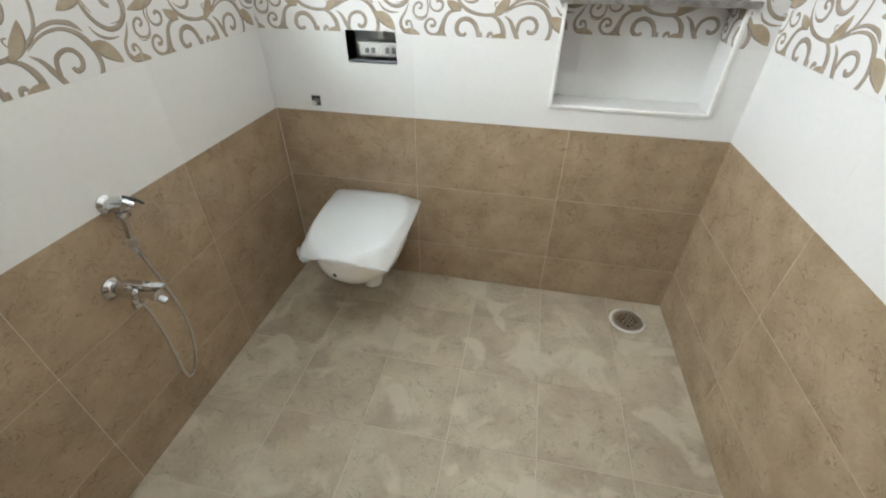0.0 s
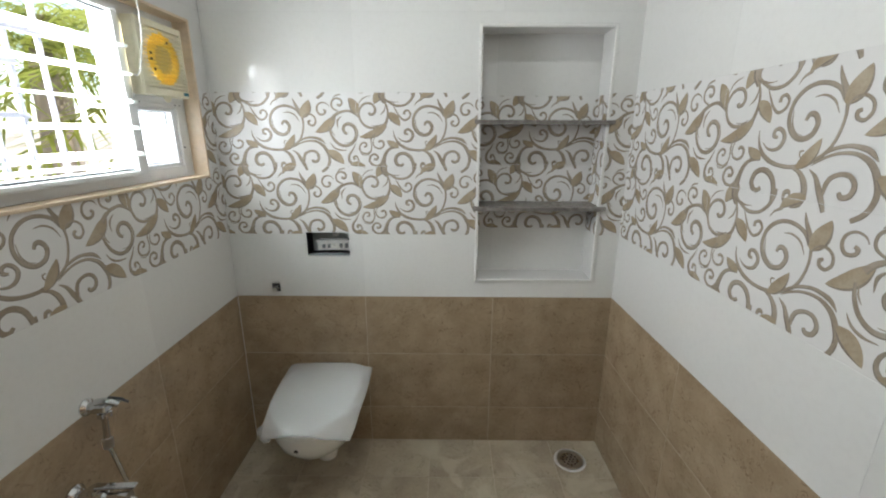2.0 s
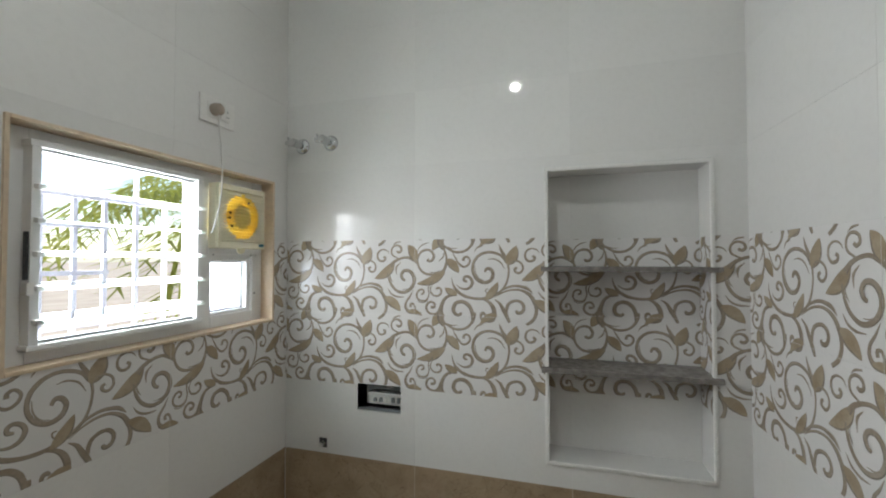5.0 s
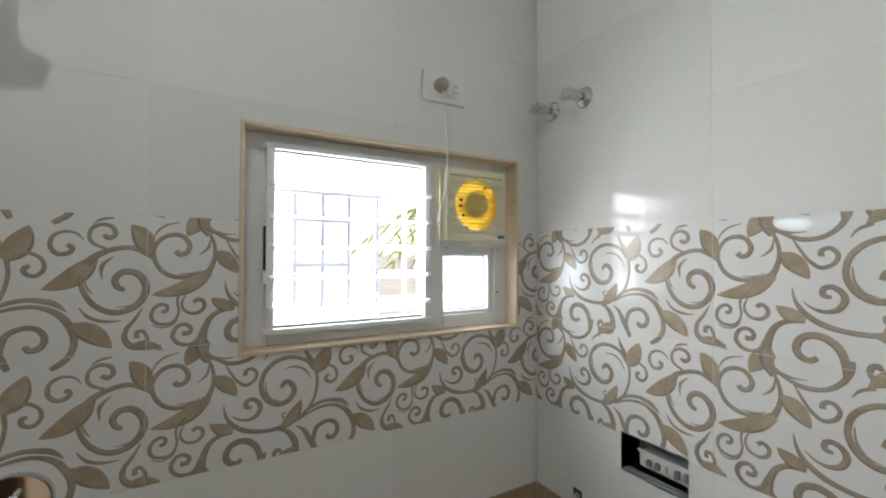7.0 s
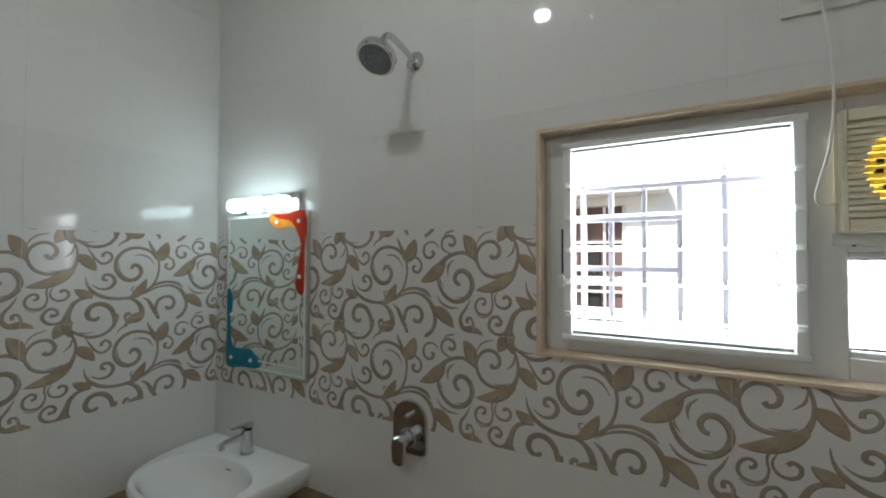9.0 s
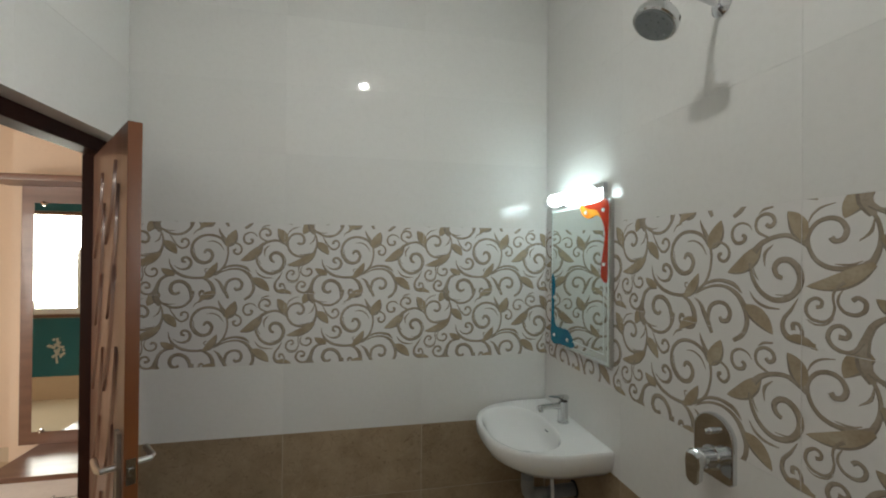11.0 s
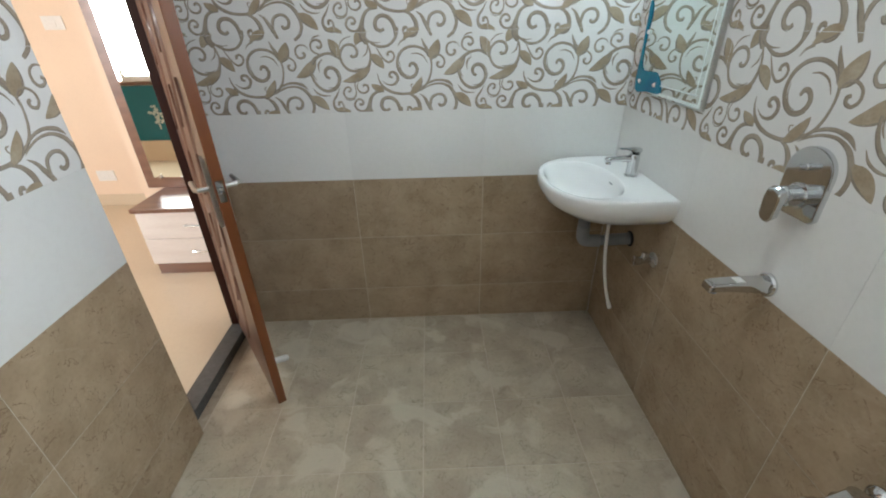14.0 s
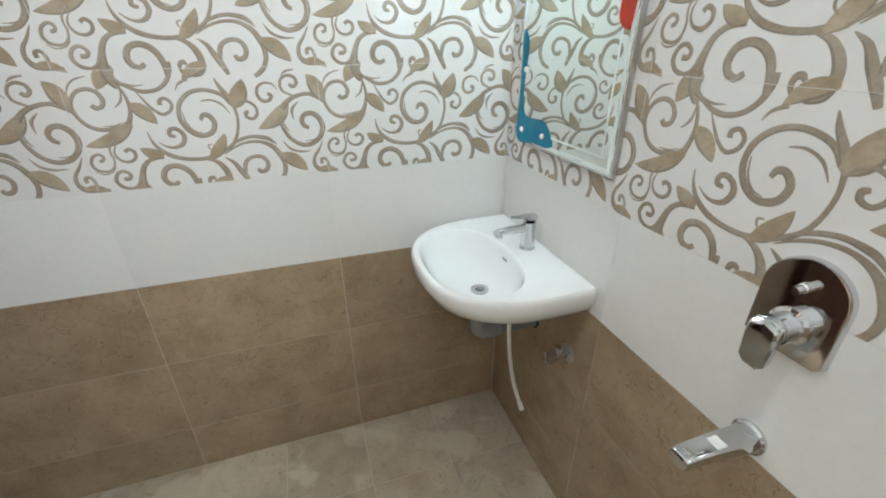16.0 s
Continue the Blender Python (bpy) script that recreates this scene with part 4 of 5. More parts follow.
part("spray_plate", lathe([(0.0, 0.0545), (0.046, 0.0555), (0.045, 0.0575), (0.0, 0.0575)], _m, 32), M_GREY_PVC, shower, "dark grey spray face")
for _a in range(18):
    _r = 0.034 if _a < 12 else 0.017
    _th = 2 * math.pi * _a / (12 if _a < 12 else 6)
    part("nozzle", lathe([(0.0, 0.0575), (0.0025, 0.0575), (0.0018, 0.0605), (0.0, 0.0605)], _m @ Matrix.Translation((_r * math.cos(_th), _r * math.sin(_th), 0)), 6), M_GREY_PVC, shower)

div = thing("diverter_valve", pose(0, 1.338, 1.094), "chrome shower diverter plate with single lever", "diverter")
outline = [(-0.05, -0.072), (0.05, -0.072), (0.06, -0.062)] + [(0.06 * math.cos(radians(a)), 0.032 + 0.06 * math.sin(radians(a)) * 0.95) for a in range(0, 181, 12)] + [(-0.06, -0.062)]
part("plate", loft([[(0.0, y, z) for y, z in outline], [(0.009, y, z) for y, z in outline], [(0.0125, y * 0.97, z * 0.98) for y, z in outline], [(0.013, y * 0.93, z * 0.95) for y, z in outline]]), M_CHROME, div)
part("lever_base", lathe([(0, 0.009), (0.03, 0.009), (0.03, 0.016), (0.024, 0.018), (0.024, 0.05), (0.0, 0.05)], axis_to((0, 0, -0.022), (1, 0, 0)), 28), M_CHROME, div)
part("collar", lathe([(0, 0.045), (0.02, 0.045), (0.021, 0.065), (0.0, 0.066)], axis_to((0, 0, -0.022), (1, 0, 0)), 28), M_STEEL, div)
lv = [(-0.02, 0.018), (0.0, 0.024), (0.02, 0.018), (0.023, 0.0), (0.02, -0.045), (0.01, -0.055), (-0.01, -0.055), (-0.02, -0.045), (-0.023, 0.0)]
part("lever", loft([[(0.058, y, -0.022 + z) for y, z in lv], [(0.07, y, -0.028 + z) for y, z in lv], [(0.073, y * 0.88, -0.03 + z * 0.9) for y, z in lv]]), M_CHROME, div, "chrome paddle lever")
part("diverter_knob", lathe([(0, 0.009), (0.008, 0.009), (0.008, 0.02), (0.006, 0.022), (0.0068, 0.038), (0.0, 0.038)], axis_to((0, 0, 0.045), (1, 0, 0.0)), 18), M_CHROME, div)
part("sticker", box((0.0101, -0.015, -0.062), (0.0107, 0.018, -0.05)), M_STEEL, div, "small grey sticker")

spout = thing("bath_spout", pose(0, 1.346, 0.834), "chrome wall bath spout with sticker", "spout")
part("wall_flange", lathe([(0, 0.0), (0.031, 0.0), (0.031, 0.005), (0.027, 0.009), (0.0, 0.009)], axis_to((0, 0, 0), (1, 0, 0)), 30), M_CHROME, spout)
sp = []
for _x, _dz, _w, _h in ((0.006, 0, 0.0215, 0.019), (0.05, 0.002, 0.021, 0.0165), (0.10, 0.002, 0.020, 0.014), (0.14, 0.0, 0.0195, 0.0125), (0.152, -0.002, 0.018, 0.011), (0.155, -0.004, 0.015, 0.008)):
    sp.append([(_x, -0.004 * _x / 0.1 + _w * math.copysign(abs(math.cos(t)) ** 0.45, math.cos(t)), _dz + _h * math.copysign(abs(math.sin(t)) ** 0.45, math.sin(t))) for t in [2 * math.pi * (i + 0.5) / 20 for i in range(20)]])
part("spout_body", loft(sp), M_CHROME, spout)
part("outlet", lathe([(0, 0.0), (0.011, 0.0), (0.011, 0.008), (0.0, 0.008)], axis_to((0.136, -0.005, -0.011), (0, 0, -1)), 18), M_GREY_PVC, spout)
part("sticker", box((0.07, -0.012, 0.0172), (0.092, 0.012, 0.0178)), M_WHITE_PL, spout, "white paper sticker")

# hand-shower mixer on the west wall
mixer = thing("bib_mixer", pose(0, 1.762, 0.611), "chrome single-lever wall mixer with hose outlet", "tap")
part("wall_flange", lathe([(0, 0.0), (0.03, 0.0), (0.03, 0.005), (0.022, 0.014), (0.013, 0.018), (0.0, 0.018)], axis_to((0, 0, 0), (1, 0, 0)), 28), M_CHROME, mixer)
part("body", lathe([(0, 0.012), (0.014, 0.012), (0.016, 0.03), (0.021, 0.034), (0.022, 0.085), (0.019, 0.09), (0.013, 0.094), (0.013, 0.125), (0.016, 0.128), (0.016, 0.148), (0, 0.149)], axis_to((0, 0, 0), (1, 0, 0)), 26), M_CHROME, mixer)
part("lever", box((-0.012, -0.011, -0.004), (0.085, 0.011, 0.004), 0.0035, 3, m=pose(0.075, 0.0, 0.032, 0, 8, 12)), M_CHROME, mixer, "chrome flat lever")
part("cartridge_cap", lathe([(0, 0.0), (0.018, 0.0), (0.018, 0.012), (0.0, 0.014)], axis_to((0.06, 0, 0.016), (0, 0, 1)), 22), M_CHROME, mixer)
part("spout_nose", lathe([(0, 0), (0.012, 0), (0.011, 0.035), (0.0, 0.035)], axis_to((0.13, 0.0, -0.002), (0.75, 0.1, -0.5)), 18), M_CHROME, mixer)
part("hose_outlet", lathe([(0, 0), (0.009, 0), (0.009, 0.03), (0.011, 0.03), (0.011, 0.042), (0, 0.042)], axis_to((0.055, 0, -0.015), (0, 0, -1)), 16), M_CHROME, mixer)
jet = thing("hand_shower", pose(0, 1.855, 0.817), "chrome health faucet hanging in wall hook with steel hose", "hand shower")
part("wall_hook", lathe([(0, 0), (0.024, 0), (0.024, 0.004), (0.014, 0.012), (0.011, 0.03), (0.0, 0.031)], axis_to((0, 0, 0), (1, 0, 0)), 24), M_CHROME, jet)
part("hook_arm", box((0.02, -0.016, -0.012), (0.062, 0.016, 0.012), 0.005, 3), M_CHROME, jet)
part("spray_gun", tube([(0.03, 0.0, 0.014), (0.048, 0.003, 0.015), (0.068, 0.008, 0.011), (0.082, 0.012, 0.002)], [0.0105, 0.0115, 0.0105, 0.009], 16), M_CHROME, jet)
part("trigger", tube([(0.058, 0.01, 0.024), (0.085, 0.017, 0.016), (0.102, 0.022, 0.002)], [0.004, 0.0045, 0.003], 8), M_BLACK, jet, "black trigger")
part("grip", tube([(0.05, 0.0, 0.008), (0.054, -0.012, -0.04), (0.058, -0.022, -0.085)], [0.009, 0.0075, 0.0085], 14), M_CHROME, jet)
part("connector", tube([(0.058, -0.022, -0.083), (0.062, -0.027, -0.108)], [0.013, 0.012], 16), M_STEEL, jet)
part("hook_ring", lathe([(0.013, -0.006), (0.017, -0.006), (0.017, 0.006), (0.013, 0.006), (0.013, -0.006)], axis_to((0.052, -0.005, -0.02), (0.1, -0.25, -1)), 18), M_CHROME, jet)
hose_pts = bezier((0.062, -0.027, -0.1), (0.064, -0.01, -0.2), (0.07, 0.0, -0.28), (0.07, 0.006, -0.38), 18) + bezier((0.07, 0.006, -0.38), (0.07, 0.012, -0.5), (0.068, -0.045, -0.62), (0.064, -0.072, -0.60), 14)[1:] + bezier((0.064, -0.072, -0.60), (0.06, -0.09, -0.55), (0.058, -0.05, -0.42), (0.055, -0.078, -0.262), 18)[1:]
part("hose", tube(hose_pts, [0.0052 + 0.0006 * (i % 2) for i in range(len(hose_pts))], 10), M_CHROME, jet, "flexible braided steel hose")

# ---- wall-hung toilet wrapped in foam sheet ----
WCX, WCZ = 0.425, 0.045
wc = thing("toilet", pose(WCX, Y1, WCZ), "white wall-hung toilet, lid closed under foam wrap", "toilet")


def seat_ring(front, back, half, z, n=40):
    """An egg-shaped outline: blunt at the wall, round at the front."""
    pts = []
    for i in range(n):
        t = 2 * math.pi * i / n
        c, s = math.cos(t), math.sin(t)
        L = front if s < 0 else back
        e = 2.0 if s < 0 else 3.2
        r = (abs(c) ** e + abs(s) ** e) ** (-1 / e)
        pts.append((half * c * r, -0.24 + L * s * r, z))
    return pts


part("bowl", loft([seat_ring(0.10, 0.236, 0.07, 0.165), seat_ring(0.14, 0.236, 0.105, 0.178), seat_ring(0.20, 0.236, 0.15, 0.225), seat_ring(0.25, 0.236, 0.172, 0.285), seat_ring(0.27, 0.236, 0.178, 0.33), seat_ring(0.275, 0.236, 0.18, 0.375)]), M_CERAMIC, wc, smooth=60)
part("outlet_foot", lathe([(0.0, 0.062), (0.034, 0.062), (0.043, 0.072), (0.05, 0.12), (0.065, 0.2), (0.0, 0.2)], pose(0.02, -0.235, 0), 28), M_CERAMIC, wc, smooth=60)
part("seat", loft([seat_ring(0.272, 0.21, 0.178, 0.3755), seat_ring(0.28, 0.212, 0.184, 0.382), seat_ring(0.28, 0.212, 0.184, 0.39)]), M_WHITE_PL, wc, smooth=50)
part("lid", loft([seat_ring(0.278, 0.21, 0.182, 0.391), seat_ring(0.282, 0.212, 0.186, 0.398), seat_ring(0.275, 0.208, 0.18, 0.41), seat_ring(0.2, 0.15, 0.13, 0.4145), seat_ring(0.02, 0.02, 0.02, 0.415)]), M_CERAMIC, wc, smooth=60)
# small dark disc for the maker's logo on the bowl front
part("fixing_cap", lathe([(0, 0), (0.009, 0), (0.008, 0.003), (0, 0.0035)], axis_to((-0.01, -0.506, 0.325), (0, -1, -0.15)), 14), M_DARK, wc, "dark maker's mark")


def drape(rect, n, base, drop, seed):
    """A thin sheet that lies on the lid and sags past its edge."""
    bm = bmesh.new()
    noise_off = Vector((seed * 3.1, seed * 1.7, 0))
    rows = []
    for j in range(n + 1):
        row = []
        for i in range(n + 1):
            u, v = i / n, j / n
            x0 = rect[0] + 0.05 * (1 - v)
            x = x0 + (rect[1] - x0) * u
            y = rect[2] + (rect[3] - rect[2]) * v
            dx, dy = x / 0.182, (y + 0.24) / (0.278 if y < -0.24 else 0.225)
            e = 2.0 if dy < 0 else 3.0
            r = (abs(dx) ** e + abs(dy) ** e) ** (1 / e)
            out = max(0.0, r - 0.97)
            w = noise.noise(Vector((x * 9, y * 9, 0)) + noise_off) * 0.012 + noise.noise(Vector((x * 25, y * 25, 3)) + noise_off) * 0.003
            z = base + (0.0 if out == 0 else -drop * (0.3 + 0.7 * (1 - v)) * min(out, 0.9) ** 1.0) + w * min(1, out * 5) + 0.001
            pull = 1 - 0.16 * min(1.0, out * 1.3)
            row.append(bm.verts.new((x * pull, -0.24 + (y + 0.24) * pull, z)))
        rows.append(row)
    for a, b in zip(rows, rows[1:]):
        for i in range(n):
            bm.faces.new((a[i], a[i + 1], b[i + 1], b[i]))
    return bm


wrap = thing("foam_wrap", pose(WCX, Y1, WCZ), "thin white translucent packing foam draped over toilet lid", "packing foam")
w_ob = part("sheet", drape((-0.20, 0.225, -0.535, -0.022), 44, 0.4165, 0.085, 4), M_WRAP, wrap)
_s = w_ob.modifiers.new("thickness", "SOLIDIFY")
_s.thickness = 0.0015

roll = []
for _k in range(9):
    _f = _k / 8
    roll.append((-0.165 + 0.05 * _f + 0.004 * math.sin(_k * 2.1), -0.455 - 0.05 * _f, 0.385 - 0.02 * _f + 0.004 * math.cos(_k * 1.7)))
part("rolled_corner", tube(roll, [0.012, 0.017, 0.015, 0.018, 0.016, 0.017, 0.014, 0.012, 0.008], 14), M_WRAP, wrap, "crumpled rolled foam corner")

# ---- floor drain ----
drain = thing("floor_drain", pose(1.593, 2.573, 0.0012), "round stainless steel floor drain in tiled corner", "drain")
part("ring", lathe([(0.046, -0.004), (0.066, -0.004), (0.064, 0.003), (0.056, 0.005), (0.047, 0.003), (0.046, -0.004)], None, 40), M_STEEL, drain)
part("cement_patch", lathe([(0.0665, -0.0025), (0.078, -0.0025), (0.075, -0.0005), (0.0665, 0.0002)], None, 40), M_GROUT_W, drain, "pale cement ring")
part("grate", lathe([(0, -0.002), (0.0462, -0.002), (0.0462, 0.0022), (0.0, 0.0028)], None, 36), M_STEEL, drain, "perforated steel grate")
# near-black discs on the solid plate stand in for its shaded holes
for _k in range(19):
    _r, _n, _o = ((0.0, 1, 0), (0.017, 6, 1), (0.034, 12, 7))[0 if _k == 0 else 1 if _k < 7 else 2]
    _th = 2 * math.pi * (_k - _o) / _n
    part("grate_hole", lathe([(0, 0), (0.0052, 0), (0.0052, 0.0005), (0, 0.0005)], pose(_r * math.cos(_th), _r * math.sin(_th), 0.0026), 10), M_DARK, drain)

# ---- wash basin ----
BY, BZ = 0.638, 0.881
basin = thing("wash_basin", pose(0, BY, BZ), "white ceramic wall-hung wash basin with pillar tap hole", "wash basin")


def oval(cx, cy, ax, ay, z, n=48, e=2.3):
    pts = []
    for i in range(n):
        t = -math.pi / 2 + 2 * math.pi * i / n
        c, s = math.cos(t), math.sin(t)
        r = (abs(c) ** e + abs(s) ** e) ** (-1 / e)
        pts.append((cx + ax * c * r, cy + ay * s * r, z))
    return pts


def dshape(depth, half, z, n=48, back=0.002, e=2.5):
    """Closed outline with a flat back against the wall at x = back."""
    pts = []
    for i in range(n):
        t = -math.pi / 2 + 2 * math.pi * i / n
        c, s = math.cos(t), math.sin(t)
        if c >= 0:
            r = (abs(c) ** e + abs(s) ** e) ** (-1 / e)
            pts.append((back + 0.10 + (depth - 0.10) * c * r, half * s * r, z))
        else:
            r = 1 / max(abs(c), abs(s))
            pts.append((back + 0.10 + 0.10 * c * r, half * s * r, z))
    return pts


outer = [dshape(0.20, 0.10, -0.155, e=2.2), dshape(0.26, 0.15, -0.13, e=2.2), dshape(0.335, 0.218, -0.11), dshape(0.39, 0.262, -0.072), dshape(0.409, 0.276, -0.036), dshape(0.41, 0.277, -0.012), dshape(0.408, 0.276, -0.003), dshape(0.403, 0.272, 0.002)]
inner = [oval(0.25, 0.0, 0.142, 0.222, 0.0), oval(0.249, 0.0, 0.136, 0.215, -0.006), oval(0.246, 0.0, 0.13, 0.206, -0.022), oval(0.238, 0, 0.118, 0.185, -0.065), oval(0.228, 0, 0.096, 0.145, -0.10), oval(0.215, 0.0, 0.055, 0.08, -0.116), oval(0.21, 0.0, 0.026, 0.026, -0.122)]
part("bowl", loft(outer + inner), M_CERAMIC, basin, smooth=50)
part("drain_ring", lathe([(0.013, -0.001), (0.029, -0.001), (0.028, 0.003), (0.014, 0.002), (0.013, -0.001)], pose(0.21, 0, -0.121), 28), M_CHROME, basin)
# dark disc laid in for the shade of the drain opening
part("drain_hole", lathe([(0.0, 0), (0.0135, 0), (0.0135, 0.0008), (0, 0.0008)], pose(0.21, 0, -0.1205), 20), M_DARK, basin)
for _k in range(3):
    part("drain_cross", box((-0.013, -0.0018, 0), (0.013, 0.0018, 0.0016), m=pose(0.21, 0, -0.1195, 0, 0, _k * 60)), M_CHROME, basin)
part("overflow_slot", box((0.127, -0.013, -0.031), (0.131, 0.013, -0.026), 0.001), M_GREY_PVC, basin)
tap = thing("pillar_tap", pose(0.055, BY, BZ + 0.0015), "chrome single-lever pillar tap on basin", "tap")
part("base_ring", lathe([(0, 0), (0.025, 0), (0.025, 0.004), (0.022, 0.007), (0, 0.007)], None, 28), M_CHROME, tap)
part("column", lathe([(0, 0.006), (0.0215, 0.006), (0.021, 0.03), (0.0205, 0.083), (0.021, 0.088), (0, 0.089)], None, 28), M_CHROME, tap)
part("spout", loft([[(x, w * math.cos(t), z + h * math.sin(t)) for t in [2 * math.pi * i / 16 for i in range(16)]] for x, z, w, h in ((0.008, 0.069, 0.0145, 0.0145), (0.045, 0.069, 0.014, 0.0125), (0.092, 0.067, 0.0135, 0.0115), (0.108, 0.0655, 0.0125, 0.010), (0.114, 0.064, 0.009, 0.007))]), M_CHROME, tap)
part("nozzle", lathe([(0, 0), (0.0105, 0), (0.0105, 0.009), (0, 0.009)], axis_to((0.098, 0, 0.058), (0.15, 0, -1)), 16), M_CHROME, tap)
part("lever", loft([[(x, w * math.cos(t), z + h * math.sin(t)) for t in [2 * math.pi * (i + 0.5) / 12 for i in range(12)]] for x, z, w, h in ((-0.0215, 0.101, 0.012, 0.009), (-0.014, 0.101, 0.0195, 0.012), (0.008, 0.102, 0.0205, 0.012), (0.022, 0.106, 0.014, 0.006), (0.055, 0.1085, 0.009, 0.0035), (0.066, 0.109, 0.006, 0.0025))]), M_CHROME, tap, "chrome lever handle")

waste = thing("waste_pipe", pose(0.21, BY, 0), "grey PVC basin waste pipe with elbow into wall", "pipe")
part("tail", tube([(0, 0, BZ - 0.15), (0, 0, 0.645)], 0.021, 20), M_GREY_PVC, waste)
part("socket_ring", tube([(0, 0, 0.70), (0, 0, 0.66)], 0.0245, 20), M_GREY_PVC, waste)
part("elbow", tube([(0, 0, 0.665)] + bezier((0, 0, 0.64), (0, 0, 0.60), (-0.01, 0.0, 0.595), (-0.05, 0, 0.595), 10) + [(-0.075, 0, 0.595)], 0.026, 20), mat("pale_grey_pvc", (0.30, 0.31, 0.31), 0.4, var=0.05), waste)
part("arm", tube([(-0.06, 0, 0.595), (-0.204, 0, 0.60)], 0.022, 20), M_GREY_PVC, waste)
part("coupling", tube([(-0.10, 0, 0.597), (-0.204, 0, 0.60)], 0.0255, 20), M_GREY_PVC, waste)
# flat dark ring in place of the shade round the pipe
part("wall_gap", lathe([(0.026, 0.0), (0.034, 0.0), (0.034, 0.002), (0.026, 0.002)], axis_to((-0.2095, 0, 0.60), (1, 0, 0)), 24), M_DARK, waste)
hose = thing("inlet_hose", pose(0.14, BY + 0.075, 0), "white braided tap connector hose hanging loose", "hose")
part("pipe", tube(bezier((0, 0, BZ - 0.10), (0.012, 0.02, 0.62), (0.0, 0.03, 0.48), (-0.04, 0.05, 0.355), 18), 0.0065, 10), M_WHITE_PL, hose)
part("nut", tube([(-0.039, 0.049, 0.359), (-0.047, 0.053, 0.333)], [0.0085, 0.0095], 10), M_WHITE_PL, hose)
valve = thing("angle_valve", pose(0, 0.842, 0.612) @ Matrix.Scale(1.35, 4), "small chrome angle valve on brown wall tile", "valve")
part("flange", lathe([(0, 0), (0.022, 0), (0.022, 0.003), (0.013, 0.009), (0, 0.009)], axis_to((0, 0, 0), (1, 0, 0)), 24), M_STEEL, valve)
part("body", lathe([(0, 0.005), (0.009, 0.005), (0.009, 0.04), (0.0, 0.04)], axis_to((0, 0, 0), (1, 0, 0)), 18), M_CHROME, valve)
part("outlet", lathe([(0, 0), (0.008, 0), (0.008, 0.026), (0, 0.026)], axis_to((0.03, 0, 0), (0, 0, 1)), 14), M_CHROME, valve)
part("handle", lathe([(0, 0.038), (0.013, 0.038), (0.014, 0.056), (0, 0.057)], axis_to((0, 0, 0), (1, 0, 0)), 10), M_CHROME, valve)

# ---- mirror and its lamp ----
my0, my1, mz0, mz1 = 0.444, 0.902, 1.178, 1.781
mirror = thing("wall_mirror", pose(0.012, 0, 0), "frameless bathroom mirror with red and blue corner prints", "mirror")
part("glass", box((-0.008, my0, mz0), (0.004, my1, mz1)), M_MIRROR, mirror, smooth=0)
for _lo, _hi in (((my0 - 0.003, mz0 - 0.003), (my0 - 0.0005, mz1 + 0.003)), ((my1 + 0.0005, mz0 - 0.003), (my1 + 0.003, mz1 + 0.003)), ((my0 - 0.0005, mz0 - 0.003), (my1 + 0.0005, mz0 - 0.0005)), ((my0 - 0.0005, mz1 + 0.0005), (my1 + 0.0005, mz1 + 0.003))):
    part("rim", box((-0.011, _lo[0], _lo[1]), (0.0045, _hi[0], _hi[1]), 0.0004, 1), M_STEEL, mirror, "thin grey metal rim")
part("backing_board", box((-0.011, my0 + 0.02, mz0 + 0.02), (-0.008, my1 - 0.02, mz1 - 0.02)), M_BLACK, mirror)
e_in = 0.014
for _lo, _hi in (((my0 + 0.004, mz0 + 0.004), (my0 + e_in, mz1 - 0.004)), ((my1 - e_in, mz0 + 0.004), (my1 - 0.004, mz1 - 0.004)), ((my0 + e_in, mz0 + 0.004), (my1 - e_in, mz0 + e_in)), ((my0 + e_in, mz1 - e_in), (my1 - e_in, mz1 - 0.004))):
    part("bevel_edge", box((0.004, _lo[0], _lo[1]), (0.0052, _hi[0], _hi[1]), 0.0006, 1), M_FROST, mirror)
part("etched_line", box((0.004, my0 + 0.03, mz0 + 0.036), (0.0046, my1 - 0.03, mz0 + 0.041)), M_FROST, mirror)
part("etched_line", box((0.004, my1 - 0.041, mz0 + 0.041), (0.0046, my1 - 0.036, mz1 - 0.30)), M_FROST, mirror)


def blot(pts, x, mt, name, label):
    """A flat printed blot with a smooth outline through its corner points."""
    n = len(pts)
    out = []
    for i in range(n):
        p0, p1, p2, p3 = (Vector((*pts[(i + k) % n], 0)) for k in (-1, 0, 1, 2))
        for s in (0, 0.25, 0.5, 0.75):
            out.append(0.5 * ((2 * p1) + (p2 - p0) * s + (2 * p0 - 5 * p1 + 4 * p2 - p3) * s * s + (3 * p1 - p0 - 3 * p2 + p3) * s ** 3))
    bmx = bmesh.new()
    a = [bmx.verts.new((x, p.x, p.y)) for p in out]
    b = [bmx.verts.new((x + 0.0008, p.x, p.y)) for p in out]
    bmx.faces.new(b)
    bmx.faces.new(a[::-1])
    for i in range(len(out)):
        j = (i + 1) % len(out)
        bmx.faces.new((a[i], a[j], b[j], b[i]))
    return part(name, bmx, mt, mirror, label, 0)


T, R = mz1 - 0.006, my1 - 0.008
blot([(R, T), (R, T - 0.15), (R - 0.002, T - 0.28), (R - 0.02, T - 0.295), (R - 0.045, T - 0.27), (R - 0.035, T - 0.2), (R - 0.02, T - 0.12), (R - 0.035, T - 0.075), (R - 0.07, T - 0.03), (R - 0.12, T - 0.02), (R - 0.16, T - 0.008), (R - 0.165, T), (R - 0.08, T)], 0.0064, M_RED, "red_print", "deep red corner print")
